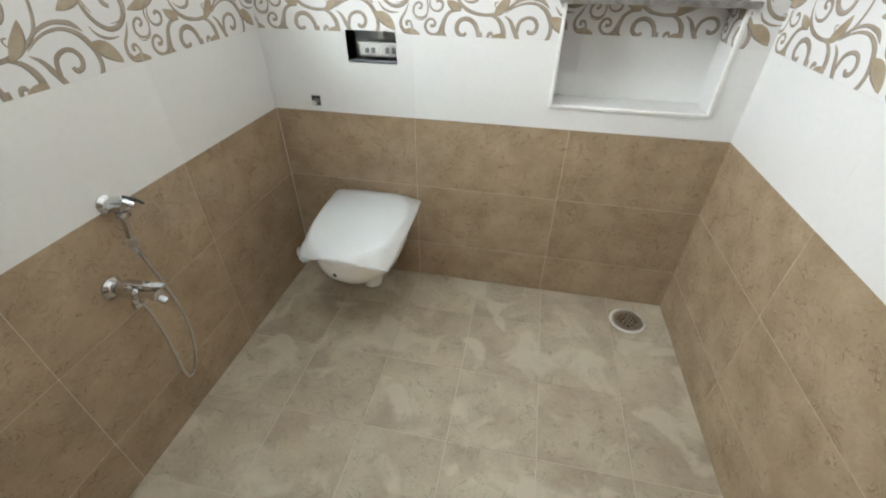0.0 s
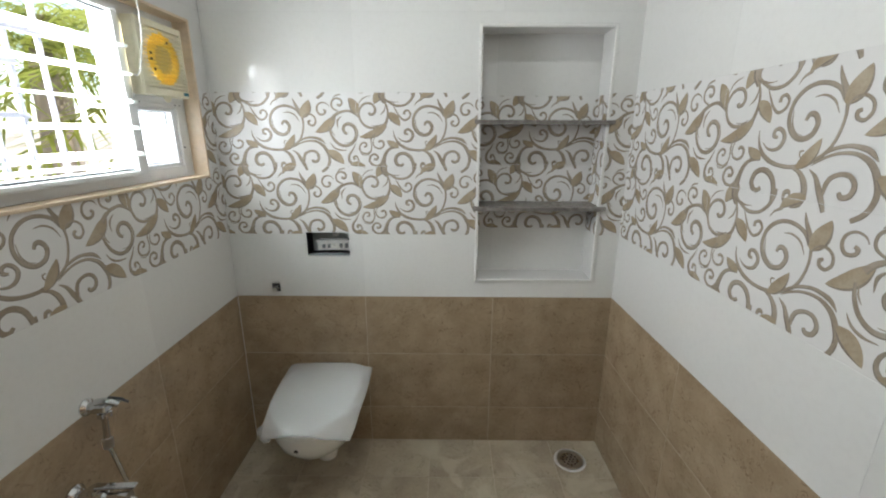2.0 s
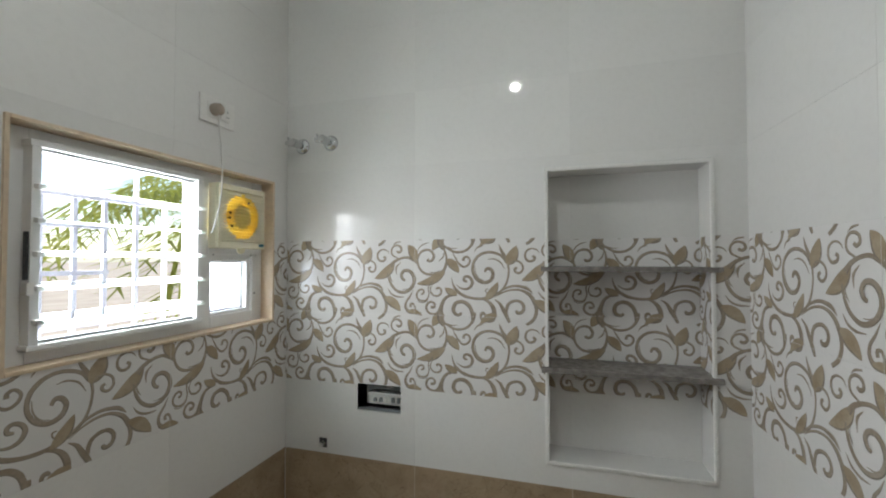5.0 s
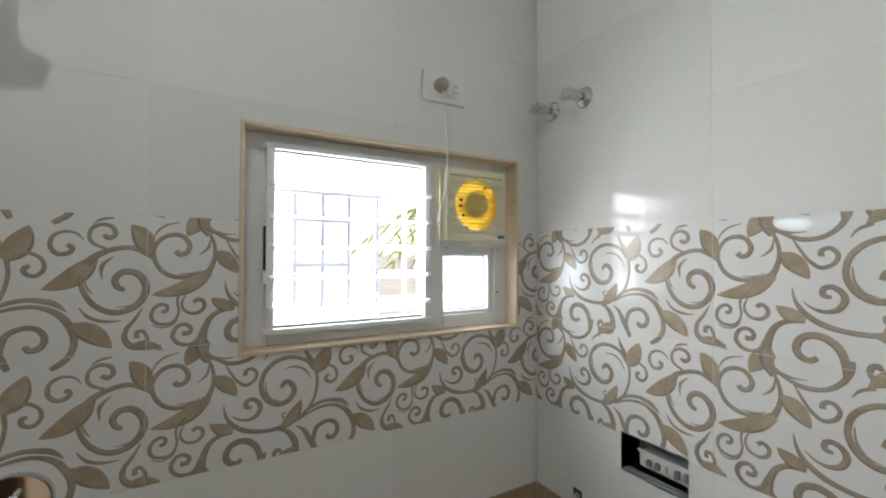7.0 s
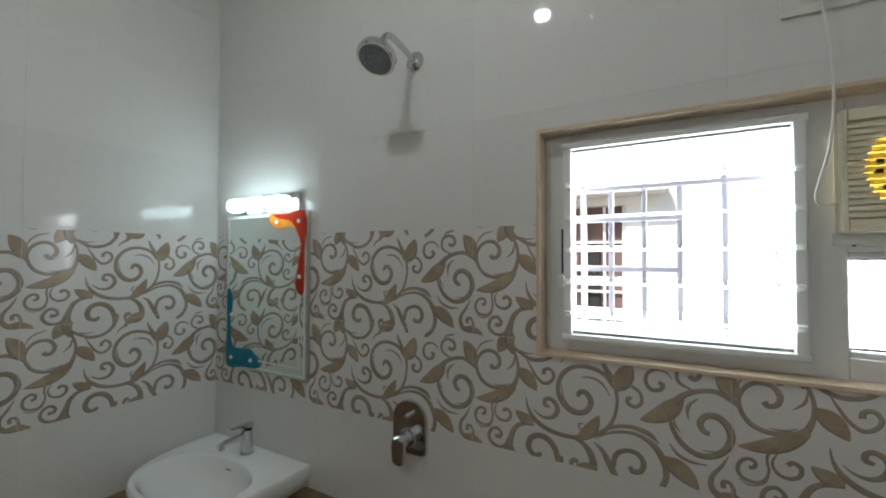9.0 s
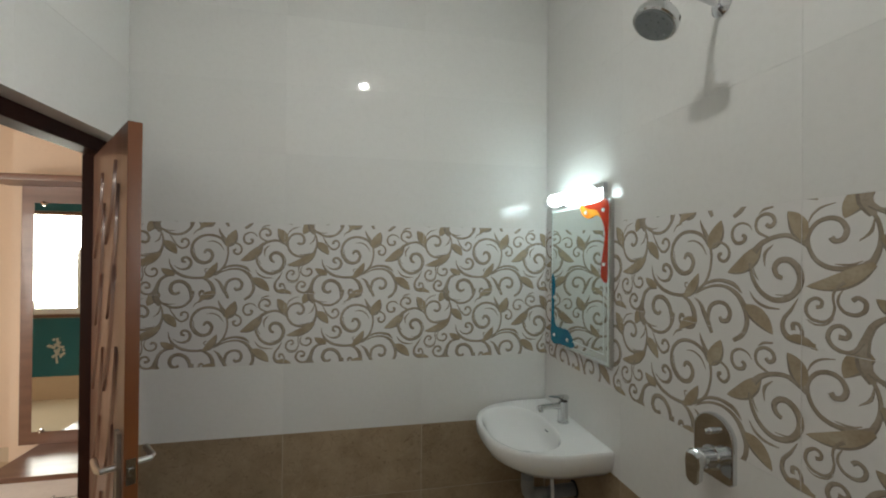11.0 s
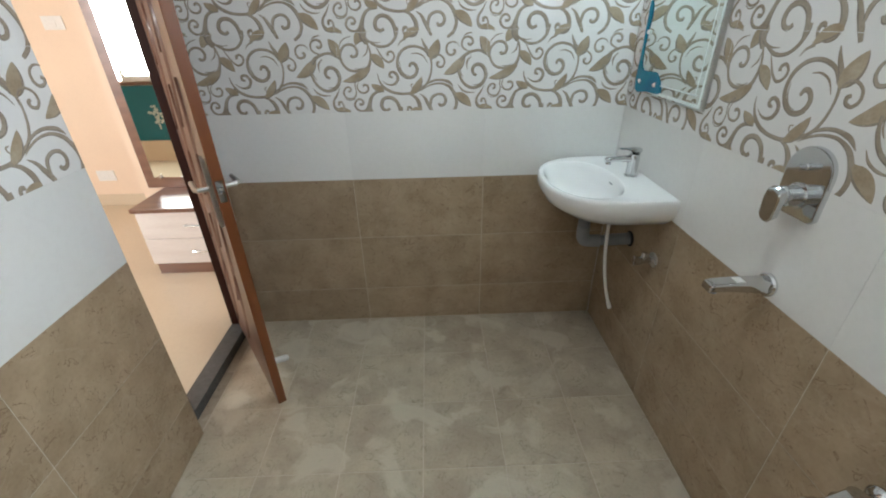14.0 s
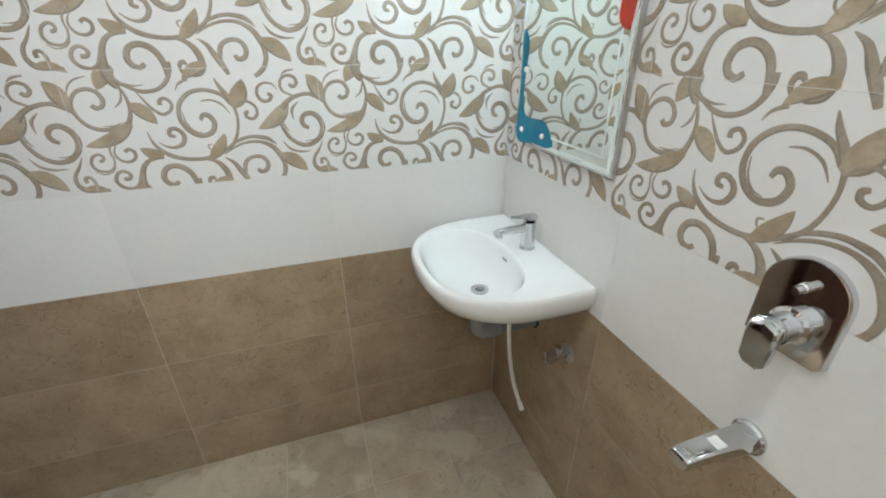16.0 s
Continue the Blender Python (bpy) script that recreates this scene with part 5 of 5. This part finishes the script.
blot([(R - 0.02, T - 0.002), (R - 0.03, T - 0.07), (R - 0.045, T - 0.06), (R - 0.08, T - 0.047), (R - 0.13, T - 0.056), (R - 0.175, T - 0.04), (R - 0.19, T - 0.018), (R - 0.188, T), (R - 0.1, T)], 0.0054, M_ORANGE, "orange_print", "orange and yellow corner print")
L, B = my0 + 0.008, mz0 + 0.006
blot([(L, B), (L + 0.1, B), (L + 0.19, B + 0.004), (L + 0.195, B + 0.03), (L + 0.15, B + 0.07), (L + 0.08, B + 0.07), (L + 0.03, B + 0.08), (L + 0.018, B + 0.16), (L + 0.03, B + 0.25), (L + 0.02, B + 0.29), (L, B + 0.295), (L, B + 0.15)], 0.0054, M_BLUE, "blue_print", "blue and teal corner print")
for _y, _z in ((R - 0.03, T - 0.03), (R - 0.15, T - 0.03), (R - 0.025, T - 0.23), (L + 0.03, B + 0.03), (L + 0.15, B + 0.03), (L + 0.03, B + 0.2)):
    part("crystal_stud", lathe([(0, 0), (0.008, 0), (0.006, 0.005), (0, 0.006)], axis_to((0.006, _y, _z), (1, 0, 0)), 12), M_FROST, mirror)

lamp = thing("mirror_lamp", pose(0, 0.673, 1.813), "lit wall lamp with clear acrylic tube above mirror", "wall lamp")
part("back_plate", box((0.0, -0.165, -0.03), (0.018, 0.19, 0.036), 0.004), M_CHROME, lamp)
part("holder", box((0.018, -0.03, -0.012), (0.04, 0.03, 0.012), 0.003), M_CHROME, lamp)
part("acrylic_tube", loft([[(0.058 + 0.027 * math.cos(t), y, 0.027 * math.sin(t)) for t in [2 * math.pi * i / 24 for i in range(24)]] for y in (-0.175, 0.165)], cap=False), M_LAMPGLASS, lamp, "clear ribbed acrylic shade").visible_shadow = False
for _y in (-0.11, 0.005, 0.105):
    part("led_bulb", loft([[(0.058 + r * math.cos(t), _y + y, r * math.sin(t)) for t in [2 * math.pi * i / 16 for i in range(16)]] for y, r in ((-0.04, 0.006), (-0.033, 0.014), (0.033, 0.014), (0.04, 0.006))]), M_LED2, lamp, "glowing cool white LED")

# ---- ceiling lamp, seen only as a reflection in the tiles ----
clamp = thing("ceiling_lamp", pose(0.872, 1.497, 0), "round lit LED bulb in ceiling batten holder", "ceiling lamp")
part("batten_holder", lathe([(0, ZC), (0.045, ZC), (0.045, ZC - 0.015), (0.024, ZC - 0.03), (0.022, ZC - 0.07), (0, ZC - 0.07)], None, 28), M_WHITE_PL, clamp)
part("bulb_neck", lathe([(0.0, ZC - 0.069), (0.02, ZC - 0.069), (0.03, ZC - 0.10), (0.033, ZC - 0.108), (0.0, ZC - 0.108)], None, 28), M_WHITE_PL, clamp)
part("bulb", lathe([(0.0, ZC - 0.1082), (0.030, ZC - 0.1082), (0.030, ZC - 0.114), (0.026, ZC - 0.124), (0.016, ZC - 0.131), (0.0, ZC - 0.134)], None, 28), M_LED, clamp, "glowing white LED bulb")

# ---- doorway ----
dy0, dy1, dtop = 0.37, 1.06, 2.0
frame_ob = thing("door_frame", Matrix(), "dark red-brown varnished wooden door frame", "door frame", kind="structure")
part("jamb", box((1.845, 0.352, 0.0), (1.925, 0.425, 1.945), 0.004), M_FRAME, frame_ob)
part("jamb", box((1.845, 0.995, 0.0), (1.925, 1.058, 1.945), 0.004), M_FRAME, frame_ob)
part("head", box((1.845, 0.352, 1.9455), (1.925, 1.058, 2.01), 0.004), M_FRAME, frame_ob)
part("tiled_reveal", box((1.80, 1.0545, 0.0), (1.844, 1.0594, 1.995)), M_WHITE, frame_ob, "plain tiled jamb lining")
part("plaster_head", box((1.7735, 0.352, 1.996), (1.845, 1.058, 2.0), 0.0), M_WHITE, frame_ob)
sill = solid("door_threshold", box((1.845, 0.425, -0.003), (1.925, 0.995, 0.05), 0.003), M_THRESH, "dark grey granite door threshold", "threshold", "structure")
HINGE, TIP = Vector((1.86, 0.437)), Vector((1.492, 0.966))
dvec = (TIP - HINGE)
LEAF_W = dvec.length
door = thing("door_1", Matrix.Translation((HINGE.x, HINGE.y, 0)) @ Matrix.Rotation(math.atan2(dvec.y, dvec.x), 4, "Z"), "open brown moulded door with diagonal grooves and lever handle", "door", kind="structure")
TH_D = 0.032
part("leaf", box((0.0, -TH_D / 2, 0.055), (LEAF_W - 0.004, TH_D / 2, 1.93), 0.002), M_DOOR, door)
part("lock_edge", box((LEAF_W - 0.0038, -TH_D / 2 - 0.0005, 0.055), (LEAF_W, TH_D / 2 + 0.0005, 1.93), 0.001), M_DOOR_EDGE, door, "orange-brown varnished door edge")


def moulding(side, x, z0, z1, lean):
    """A long pointed raised blade moulding on one face of the leaf."""
    n = 16
    rings = []
    for i in range(n + 1):
        s = i / n
        w = 0.022 * math.sin(math.pi * min(max(s, 0.01), 0.99)) ** 0.7 + 0.001
        xx = x + lean * (s - 0.5) + 0.02 * math.sin(math.pi * s)
        z = z0 + (z1 - z0) * s
        y = side * (TH_D / 2)
        rings.append([(xx - w, y - side * 0.001, z), (xx - w * 0.4, y + side * 0.006, z), (xx, y + side * 0.0035, z), (xx + w * 0.4, y + side * 0.006, z), (xx + w, y - side * 0.001, z)])
    return loft(rings)


for _side in (1, -1):
    for _k in range(7):
        _z = 0.14 + 0.235 * _k
        part("moulding", moulding(_side, 0.16 + 0.045 * (_k % 2), _z, _z + 0.42 if _k < 6 else 1.84, 0.16), M_DOOR, door)
        part("moulding", moulding(_side, 0.40 + 0.045 * (_k % 2), _z + 0.05, min(_z + 0.46, 1.85), 0.16), M_DOOR, door)
for _side in (1, -1):
    part("handle_plate", box((LEAF_W - 0.075, _side * TH_D / 2, 0.86), (LEAF_W - 0.035, _side * (TH_D / 2 + 0.007), 1.08), 0.003), M_STEEL, door)
    _h = part("lever_handle", tube([(LEAF_W - 0.055, _side * TH_D / 2, 0.985), (LEAF_W - 0.055, _side * (TH_D / 2 + 0.04), 0.985), (LEAF_W - 0.07, _side * (TH_D / 2 + 0.047), 0.985), (LEAF_W - 0.145, _side * (TH_D / 2 + 0.046), 0.985)], 0.0085, 12), M_STEEL, door, "brushed steel lever")
part("lock_face", box((LEAF_W, -0.011, 0.95), (LEAF_W + 0.0015, 0.011, 1.02), 0.0005), M_CHROME, door)
part("latch_bolt", box((LEAF_W + 0.0015, -0.006, 0.975), (LEAF_W + 0.008, 0.006, 0.995), 0.001), M_CHROME, door)
part("top_edge", box((0.0, -TH_D / 2, 1.9302), (LEAF_W, TH_D / 2, 1.932)), M_DOOR_EDGE, door)
stopper = thing("door_stopper", pose(1.60, 0.668, 0.0155), "small white plastic door stopper on the floor", "door stopper")
part("body", tube([(0.03, 0.01, 0.0), (-0.026, -0.012, 0.0)], [0.0145, 0.0155], 18), M_WHITE_PL, stopper)
part("cap", tube([(-0.026, -0.012, 0.0), (-0.034, -0.015, 0.0)], [0.013, 0.011], 18), M_WHITE_PL, stopper)

# ---- bedroom beyond the door ----
RZ, RX1, RY0, RY1 = 0.05, 5.2, -1.33, 1.78
solid("bedroom_floor", box((1.925, RY0 - 0.1, -0.1), (RX1 + 0.1, RY1 + 0.1, RZ)), M_CREAMFLOOR, "glossy cream vitrified bedroom floor", "floor", "structure", smooth=0)
solid("bedroom_ceiling", box((1.925, RY0 - 0.1, 2.9), (RX1 + 0.1, RY1 + 0.1, 3.0)), M_CEIL, "white bedroom ceiling", "ceiling", "structure", smooth=0)
solid("bedroom_wall_south", box((2.78, RY0 - 0.1, RZ), (RX1 + 0.1, RY0, 2.9)), M_PEACH, "peach painted bedroom wall with switches", "wall", "structure", smooth=0)
solid("bedroom_wall_pier", box((1.921, RY0 - 0.1, RZ), (2.78, -0.5, 2.9)), M_PEACH, "peach painted wall behind the dressing unit", "wall", "structure", smooth=0)
solid("bedroom_wall_east", box((RX1, RY0, RZ), (RX1 + 0.1, RY1 + 0.1, 2.9)), M_PEACH, "peach painted bedroom side wall", "wall", "structure", smooth=0)
solid("bedroom_wall_west", box((1.921, 1.07, 0.0), (1.96, RY1 + 0.1, 2.9)), M_PEACH, "peach painted side of bathroom wall", "wall", "structure", smooth=0)
solid("bedroom_wall_west", box((1.921, -0.5, 0.0), (1.96, 0.351, 2.9)), M_PEACH, "peach painted side of bathroom wall", "wall", "structure", smooth=0)
solid("bedroom_wall_west", box((1.926, 0.351, 2.011), (1.96, 1.07, 2.9)), M_PEACH, "peach painted wall above the door", "wall", "structure", smooth=0)
solid("ceiling_beam", box((1.97, -0.499, 2.55), (RX1, -0.2, 2.9)), M_PEACH, "peach painted ceiling beam", "beam", "structure", smooth=0)
# north wall of the bedroom with its window and teal panel, seen in the dressing mirror
bwx0, bwx1, bwz0, bwz1 = 3.66, 4.12, 0.92, 1.92
for _lo, _hi in (((1.925, RZ), (bwx0, 2.9)), ((bwx1, RZ), (RX1, 2.9)), ((bwx0, RZ), (bwx1, bwz0)), ((bwx0, bwz1), (bwx1, 2.9))):
    solid("bedroom_wall_north", box((_lo[0], RY1, _lo[1]), (_hi[0], RY1 + 0.1, _hi[1])), M_PEACH, "peach painted bedroom window wall", "wall", "structure", smooth=0)
bw = thing("window_2", Matrix(), "white framed bedroom window with vertical grille bars", "window", kind="structure")
for _lo, _hi in (((bwx0, bwz0), (bwx0 + 0.05, bwz1)), ((bwx1 - 0.05, bwz0), (bwx1, bwz1)), ((bwx0 + 0.05, bwz0), (bwx1 - 0.05, bwz0 + 0.06)), ((bwx0 + 0.05, bwz1 - 0.06), (bwx1 - 0.05, bwz1))):
    part("window_frame", box((_lo[0], RY1 - 0.02, _lo[1]), (_hi[0], RY1 + 0.05, _hi[1]), 0.003), M_UPVC, bw)
for _k in range(5):
    _x = bwx0 + 0.08 + _k * 0.075
    part("grille_bar", box((_x - 0.006, RY1 + 0.06, bwz0), (_x + 0.006, RY1 + 0.07, bwz1)), M_UPVC, bw)
for _z in (bwz0 - 0.035, bwz1 + 0.008):
    part("sill_strip", box((bwx0 - 0.2, RY1 - 0.03, _z), (bwx1 + 0.2, RY1 - 0.002, _z + 0.03), 0.002), M_WALNUT, bw)
panel = solid("teal_panel", box((3.2, RY1 - 0.012, 0.29), (4.6, RY1 - 0.004, bwz0 - 0.04)), M_TEAL, "teal painted wall panel below the window", "wall panel")
solid("teal_panel", box((3.2, RY1 - 0.012, bwz1 + 0.042), (4.6, RY1 - 0.004, 2.16)), M_TEAL, "teal painted wall band above the window", "wall panel")
motif = thing("wall_decal", pose(3.885, RY1 - 0.0125, 0.55), "white foliage-shaped wall decal on teal panel", "decal")
rnd = random.Random(5)
bmd = bmesh.new()
for _k in range(34):
    _a = rnd.uniform(0.3, 5.2)
    _r = rnd.uniform(0.02, 0.09)
    lathe([(0, 0), (0.014, 0), (0.012, 0.002), (0, 0.002)], axis_to((_r * math.cos(_a) * 0.9, 0, _r * math.sin(_a) * 1.1 + 0.02), (0, -1, 0)), 8, bmd)
for _k in range(9):
    lathe([(0, 0), (0.011, 0), (0.01, 0.002), (0, 0.002)], axis_to((0.0 - _k * 0.001, 0, -0.02 - _k * 0.013), (0, -1, 0)), 8, bmd)
part("print", bmd, M_WHITE_PL, motif)
# dressing unit
dr = thing("dressing_unit", Matrix(), "walnut and whitewashed dressing unit with tall mirror", "dressing table")
dx0, dx1, dyf, dyb = 1.965, 2.60, -0.105, -0.499
part("plinth", box((dx0, dyb, RZ), (dx1 - 0.012, dyf - 0.01, RZ + 0.075), 0.002), M_WALNUT, dr)
part("carcass", box((dx0, dyb, RZ + 0.075), (dx1 - 0.002, dyf - 0.018, 0.475), 0.002), M_WALNUT, dr)
for _z0, _z1 in ((0.128, 0.298), (0.302, 0.472)):
    _d = part("drawer_front", box((dx0 + 0.002, dyf - 0.0175, _z0), (dx1, dyf, _z1), 0.002), M_WHITEWOOD, dr, "whitewashed wood drawer front")
    part("drawer_handle", tube([(2.22, dyf, _z0 + 0.09), (2.22, dyf + 0.022, _z0 + 0.09), (2.32, dyf + 0.022, _z0 + 0.09), (2.32, dyf, _z0 + 0.09)], 0.005, 8), M_CHROME, _d, "chrome bar handle")
part("counter", box((dx0, dyb, 0.476), (dx1 + 0.015, dyf + 0.015, 0.502), 0.004), M_WALNUT, dr)
part("mirror_board", box((dx0, -0.499, 0.503), (2.71, -0.46, 1.93), 0.003), M_WALNUT, dr)
part("mirror", box((dx0 + 0.07, -0.4598, 0.575), (2.645, -0.454, 1.835)), M_MIRROR, dr, smooth=0)
for _x, _z in ((2.60, 0.577), (2.60, 1.833), (2.1, 0.577), (2.1, 1.833)):
    part("mirror_clip", lathe([(0, 0), (0.012, 0), (0.012, 0.006), (0.007, 0.011), (0, 0.012)], axis_to((_x, -0.4538, _z), (0, 1, 0)), 14), M_CHROME, dr)
part("top_shelf", box((dx0, -0.499, 1.9305), (2.80, -0.25, 1.965), 0.006), M_WALNUT, dr)
# switches and skirting of the bedroom wall
for _x, _z, _h in ((3.55, 1.47, 0.045), (3.63, 0.32, 0.045)):
    _sw = thing("switch_plate", pose(_x, RY0, _z), "white switch plate on peach wall", "switch plate")
    part("cover", box((-0.075, 0.0, -_h), (0.075, 0.009, _h), 0.003), M_WHITE_PL, _sw)
    part("switch", box((-0.02, 0.009, -0.025), (0.005, 0.013, 0.025), 0.001), M_WHITE_PL, _sw)
solid("skirting", box((2.781, RY0 + 0.0005, RZ), (RX1, RY0 + 0.012, RZ + 0.10), 0.002), M_CREAMFLOOR, "cream tile skirting along peach wall", "skirting", "structure")

# ---- outside the window ----
solid("ground", box((-300, -300, -0.6), (300, 300, -0.3)), M_EARTH, "dry sandy ground outside", "ground", "structure", smooth=0)
house = thing("neighbour_house", Matrix(), "white rendered house with barred brown windows and eave", "house")
HX = -3.2
hw0, hw1, hz0, hz1 = 0.2, 1.62, 0.95, 2.12
for _lo, _hi in (((-6, -0.3), (hw0, 4.2)), ((hw1, -0.3), (3.3, 4.2)), ((hw0, -0.3), (hw1, hz0)), ((hw0, hz1), (hw1, 4.2))):
    part("wall", box((HX - 3, _lo[0], _lo[1]), (HX, _hi[0], _hi[1])), M_HOUSE, house, smooth=0)
hwin = part("window", box((HX - 0.12, hw0, hz0), (HX - 0.1, hw1, hz1)), M_BRICK, house, "brown wooden shutters behind white bars", 0)
for _k in range(6):
    _y = hw0 + 0.12 + _k * 0.24
    part("shutter", box((HX - 0.1, _y - 0.1, hz0 + 0.03), (HX - 0.075, _y + 0.1, hz1 - 0.35), 0.004), M_BRICK if _k % 2 else M_DARK, hwin)
for _k in range(9):
    _y = hw0 + 0.02 + _k * 0.1725
    part("bar", box((HX - 0.06, _y - 0.012, hz0), (HX - 0.045, _y + 0.012, hz1)), M_HOUSE, hwin)
for _k in range(5):
    _z = hz0 + 0.1 + _k * 0.24
    part("bar", box((HX - 0.044, hw0, _z - 0.012), (HX - 0.03, hw1, _z + 0.012)), M_HOUSE, hwin)
part("eave", box((HX + 0.0, hw0 - 0.6, hz1 + 0.08), (HX + 0.28, hw1 + 0.35, hz1 + 0.17), 0.01), M_HOUSE, house)
part("roof", box((HX - 3.1, -6.1, 4.2), (HX + 0.3, 3.4, 4.35), 0.02), M_HOUSE, house)


def palm(x, y, h, seed):
    """A palm: a tapered leaning trunk and arching fronds of many narrow leaflets."""
    rnd = random.Random(seed)
    ob = thing("palm_tree", pose(x, y, -0.3), "green palm tree with arching feathered fronds", "tree", group="palms")
    trunk = [(0.12 * math.sin(s * 2), 0.08 * s, h * s) for s in [i / 10 for i in range(11)]]
    part("trunk", tube(trunk, [0.14 - 0.06 * i / 10 + 0.006 * (i % 2) for i in range(11)], 10), M_BARK, ob)
    verts, faces = [], []
    top = Vector(trunk[-1])
    for k in range(17):
        a = k * 2.4 + rnd.uniform(-0.3, 0.3)
        lift, reach = rnd.uniform(-0.1, 1.0), rnd.uniform(1.3, 1.9)
        d = Vector((math.cos(a), math.sin(a), 0))
        side = Vector((-d.y, d.x, 0))
        pts = [top + d * reach * s + Vector((0, 0, lift * s - (1.1 + 0.4 * lift) * s * s)) for s in [i / 22 for i in range(23)]]
        for i, p in enumerate(pts[:-1]):
            for sg in (-1, 1):
                ln = 0.42 * math.sin(math.pi * (0.12 + 0.85 * i / 22)) + 0.05
                tip = p + side * sg * ln + d * ln * 0.5 + Vector((0, 0, -ln * rnd.uniform(0.2, 0.7)))
                q = p + d * 0.035
                n = len(verts)
                verts.extend([p, q, tip])
                faces.append((n, n + 1, n + 2))
            n = len(verts)
            verts.extend([p + side * 0.012, p - side * 0.012, pts[i + 1] - side * 0.01, pts[i + 1] + side * 0.01])
            faces.append((n, n + 1, n + 2, n + 3))
    me = bpy.data.meshes.new("crown")
    me.from_pydata(verts, [], faces)
    me.materials.append(M_LEAF)
    crown = new("crown", me)
    crown.parent = ob
    return ob


palm(-2.3, 4.3, 2.5, 1)
palm(-4.2, 6.6, 3.2, 2)
palm(-1.5, 4.7, 2.2, 3)
palm(-3.4, 5.6, 3.0, 4)
palm(-0.9, 5.9, 2.7, 5)

# ---- tiles, last ----
for _name, (_m, _len, _start) in WALLS.items():
    lay_tiles(WALL_OB[_name], 0.0, _len, _start, OPEN[_name])
lay_tiles(back_p, nx0, nx1, 0.003, (), nz0, nz1)
lay_tiles(side_l, 0.0, nd, -0.5, (), nz0, nz1)
lay_tiles(side_r, 0.0, nd, -0.05, (), nz0, nz1)
FP = 0.3025
_gx, _gy = 0.0, 0.345
for _i in range(-1, 7):
    for _j in range(-1, 9):
        a, b = max(_gx + _i * FP, 0.0), min(_gx + (_i + 1) * FP, 1.80)
        c, d = max(_gy + _j * FP, Y0), min(_gy + (_j + 1) * FP, Y1)
        if b - a < 0.005 or d - c < 0.005:
            continue
        ob = new("floor_tile", tile_mesh(b - a, d - c, M_FLOOR))
        ob.parent = floor_ob
        ob.location = (a, c, 0)
for _j in range(2):
    ob = new("floor_tile", tile_mesh(0.044, 0.32, M_FLOOR))
    ob.parent = floor_ob
    ob.location = (1.801, 0.40 + _j * 0.325, 0)
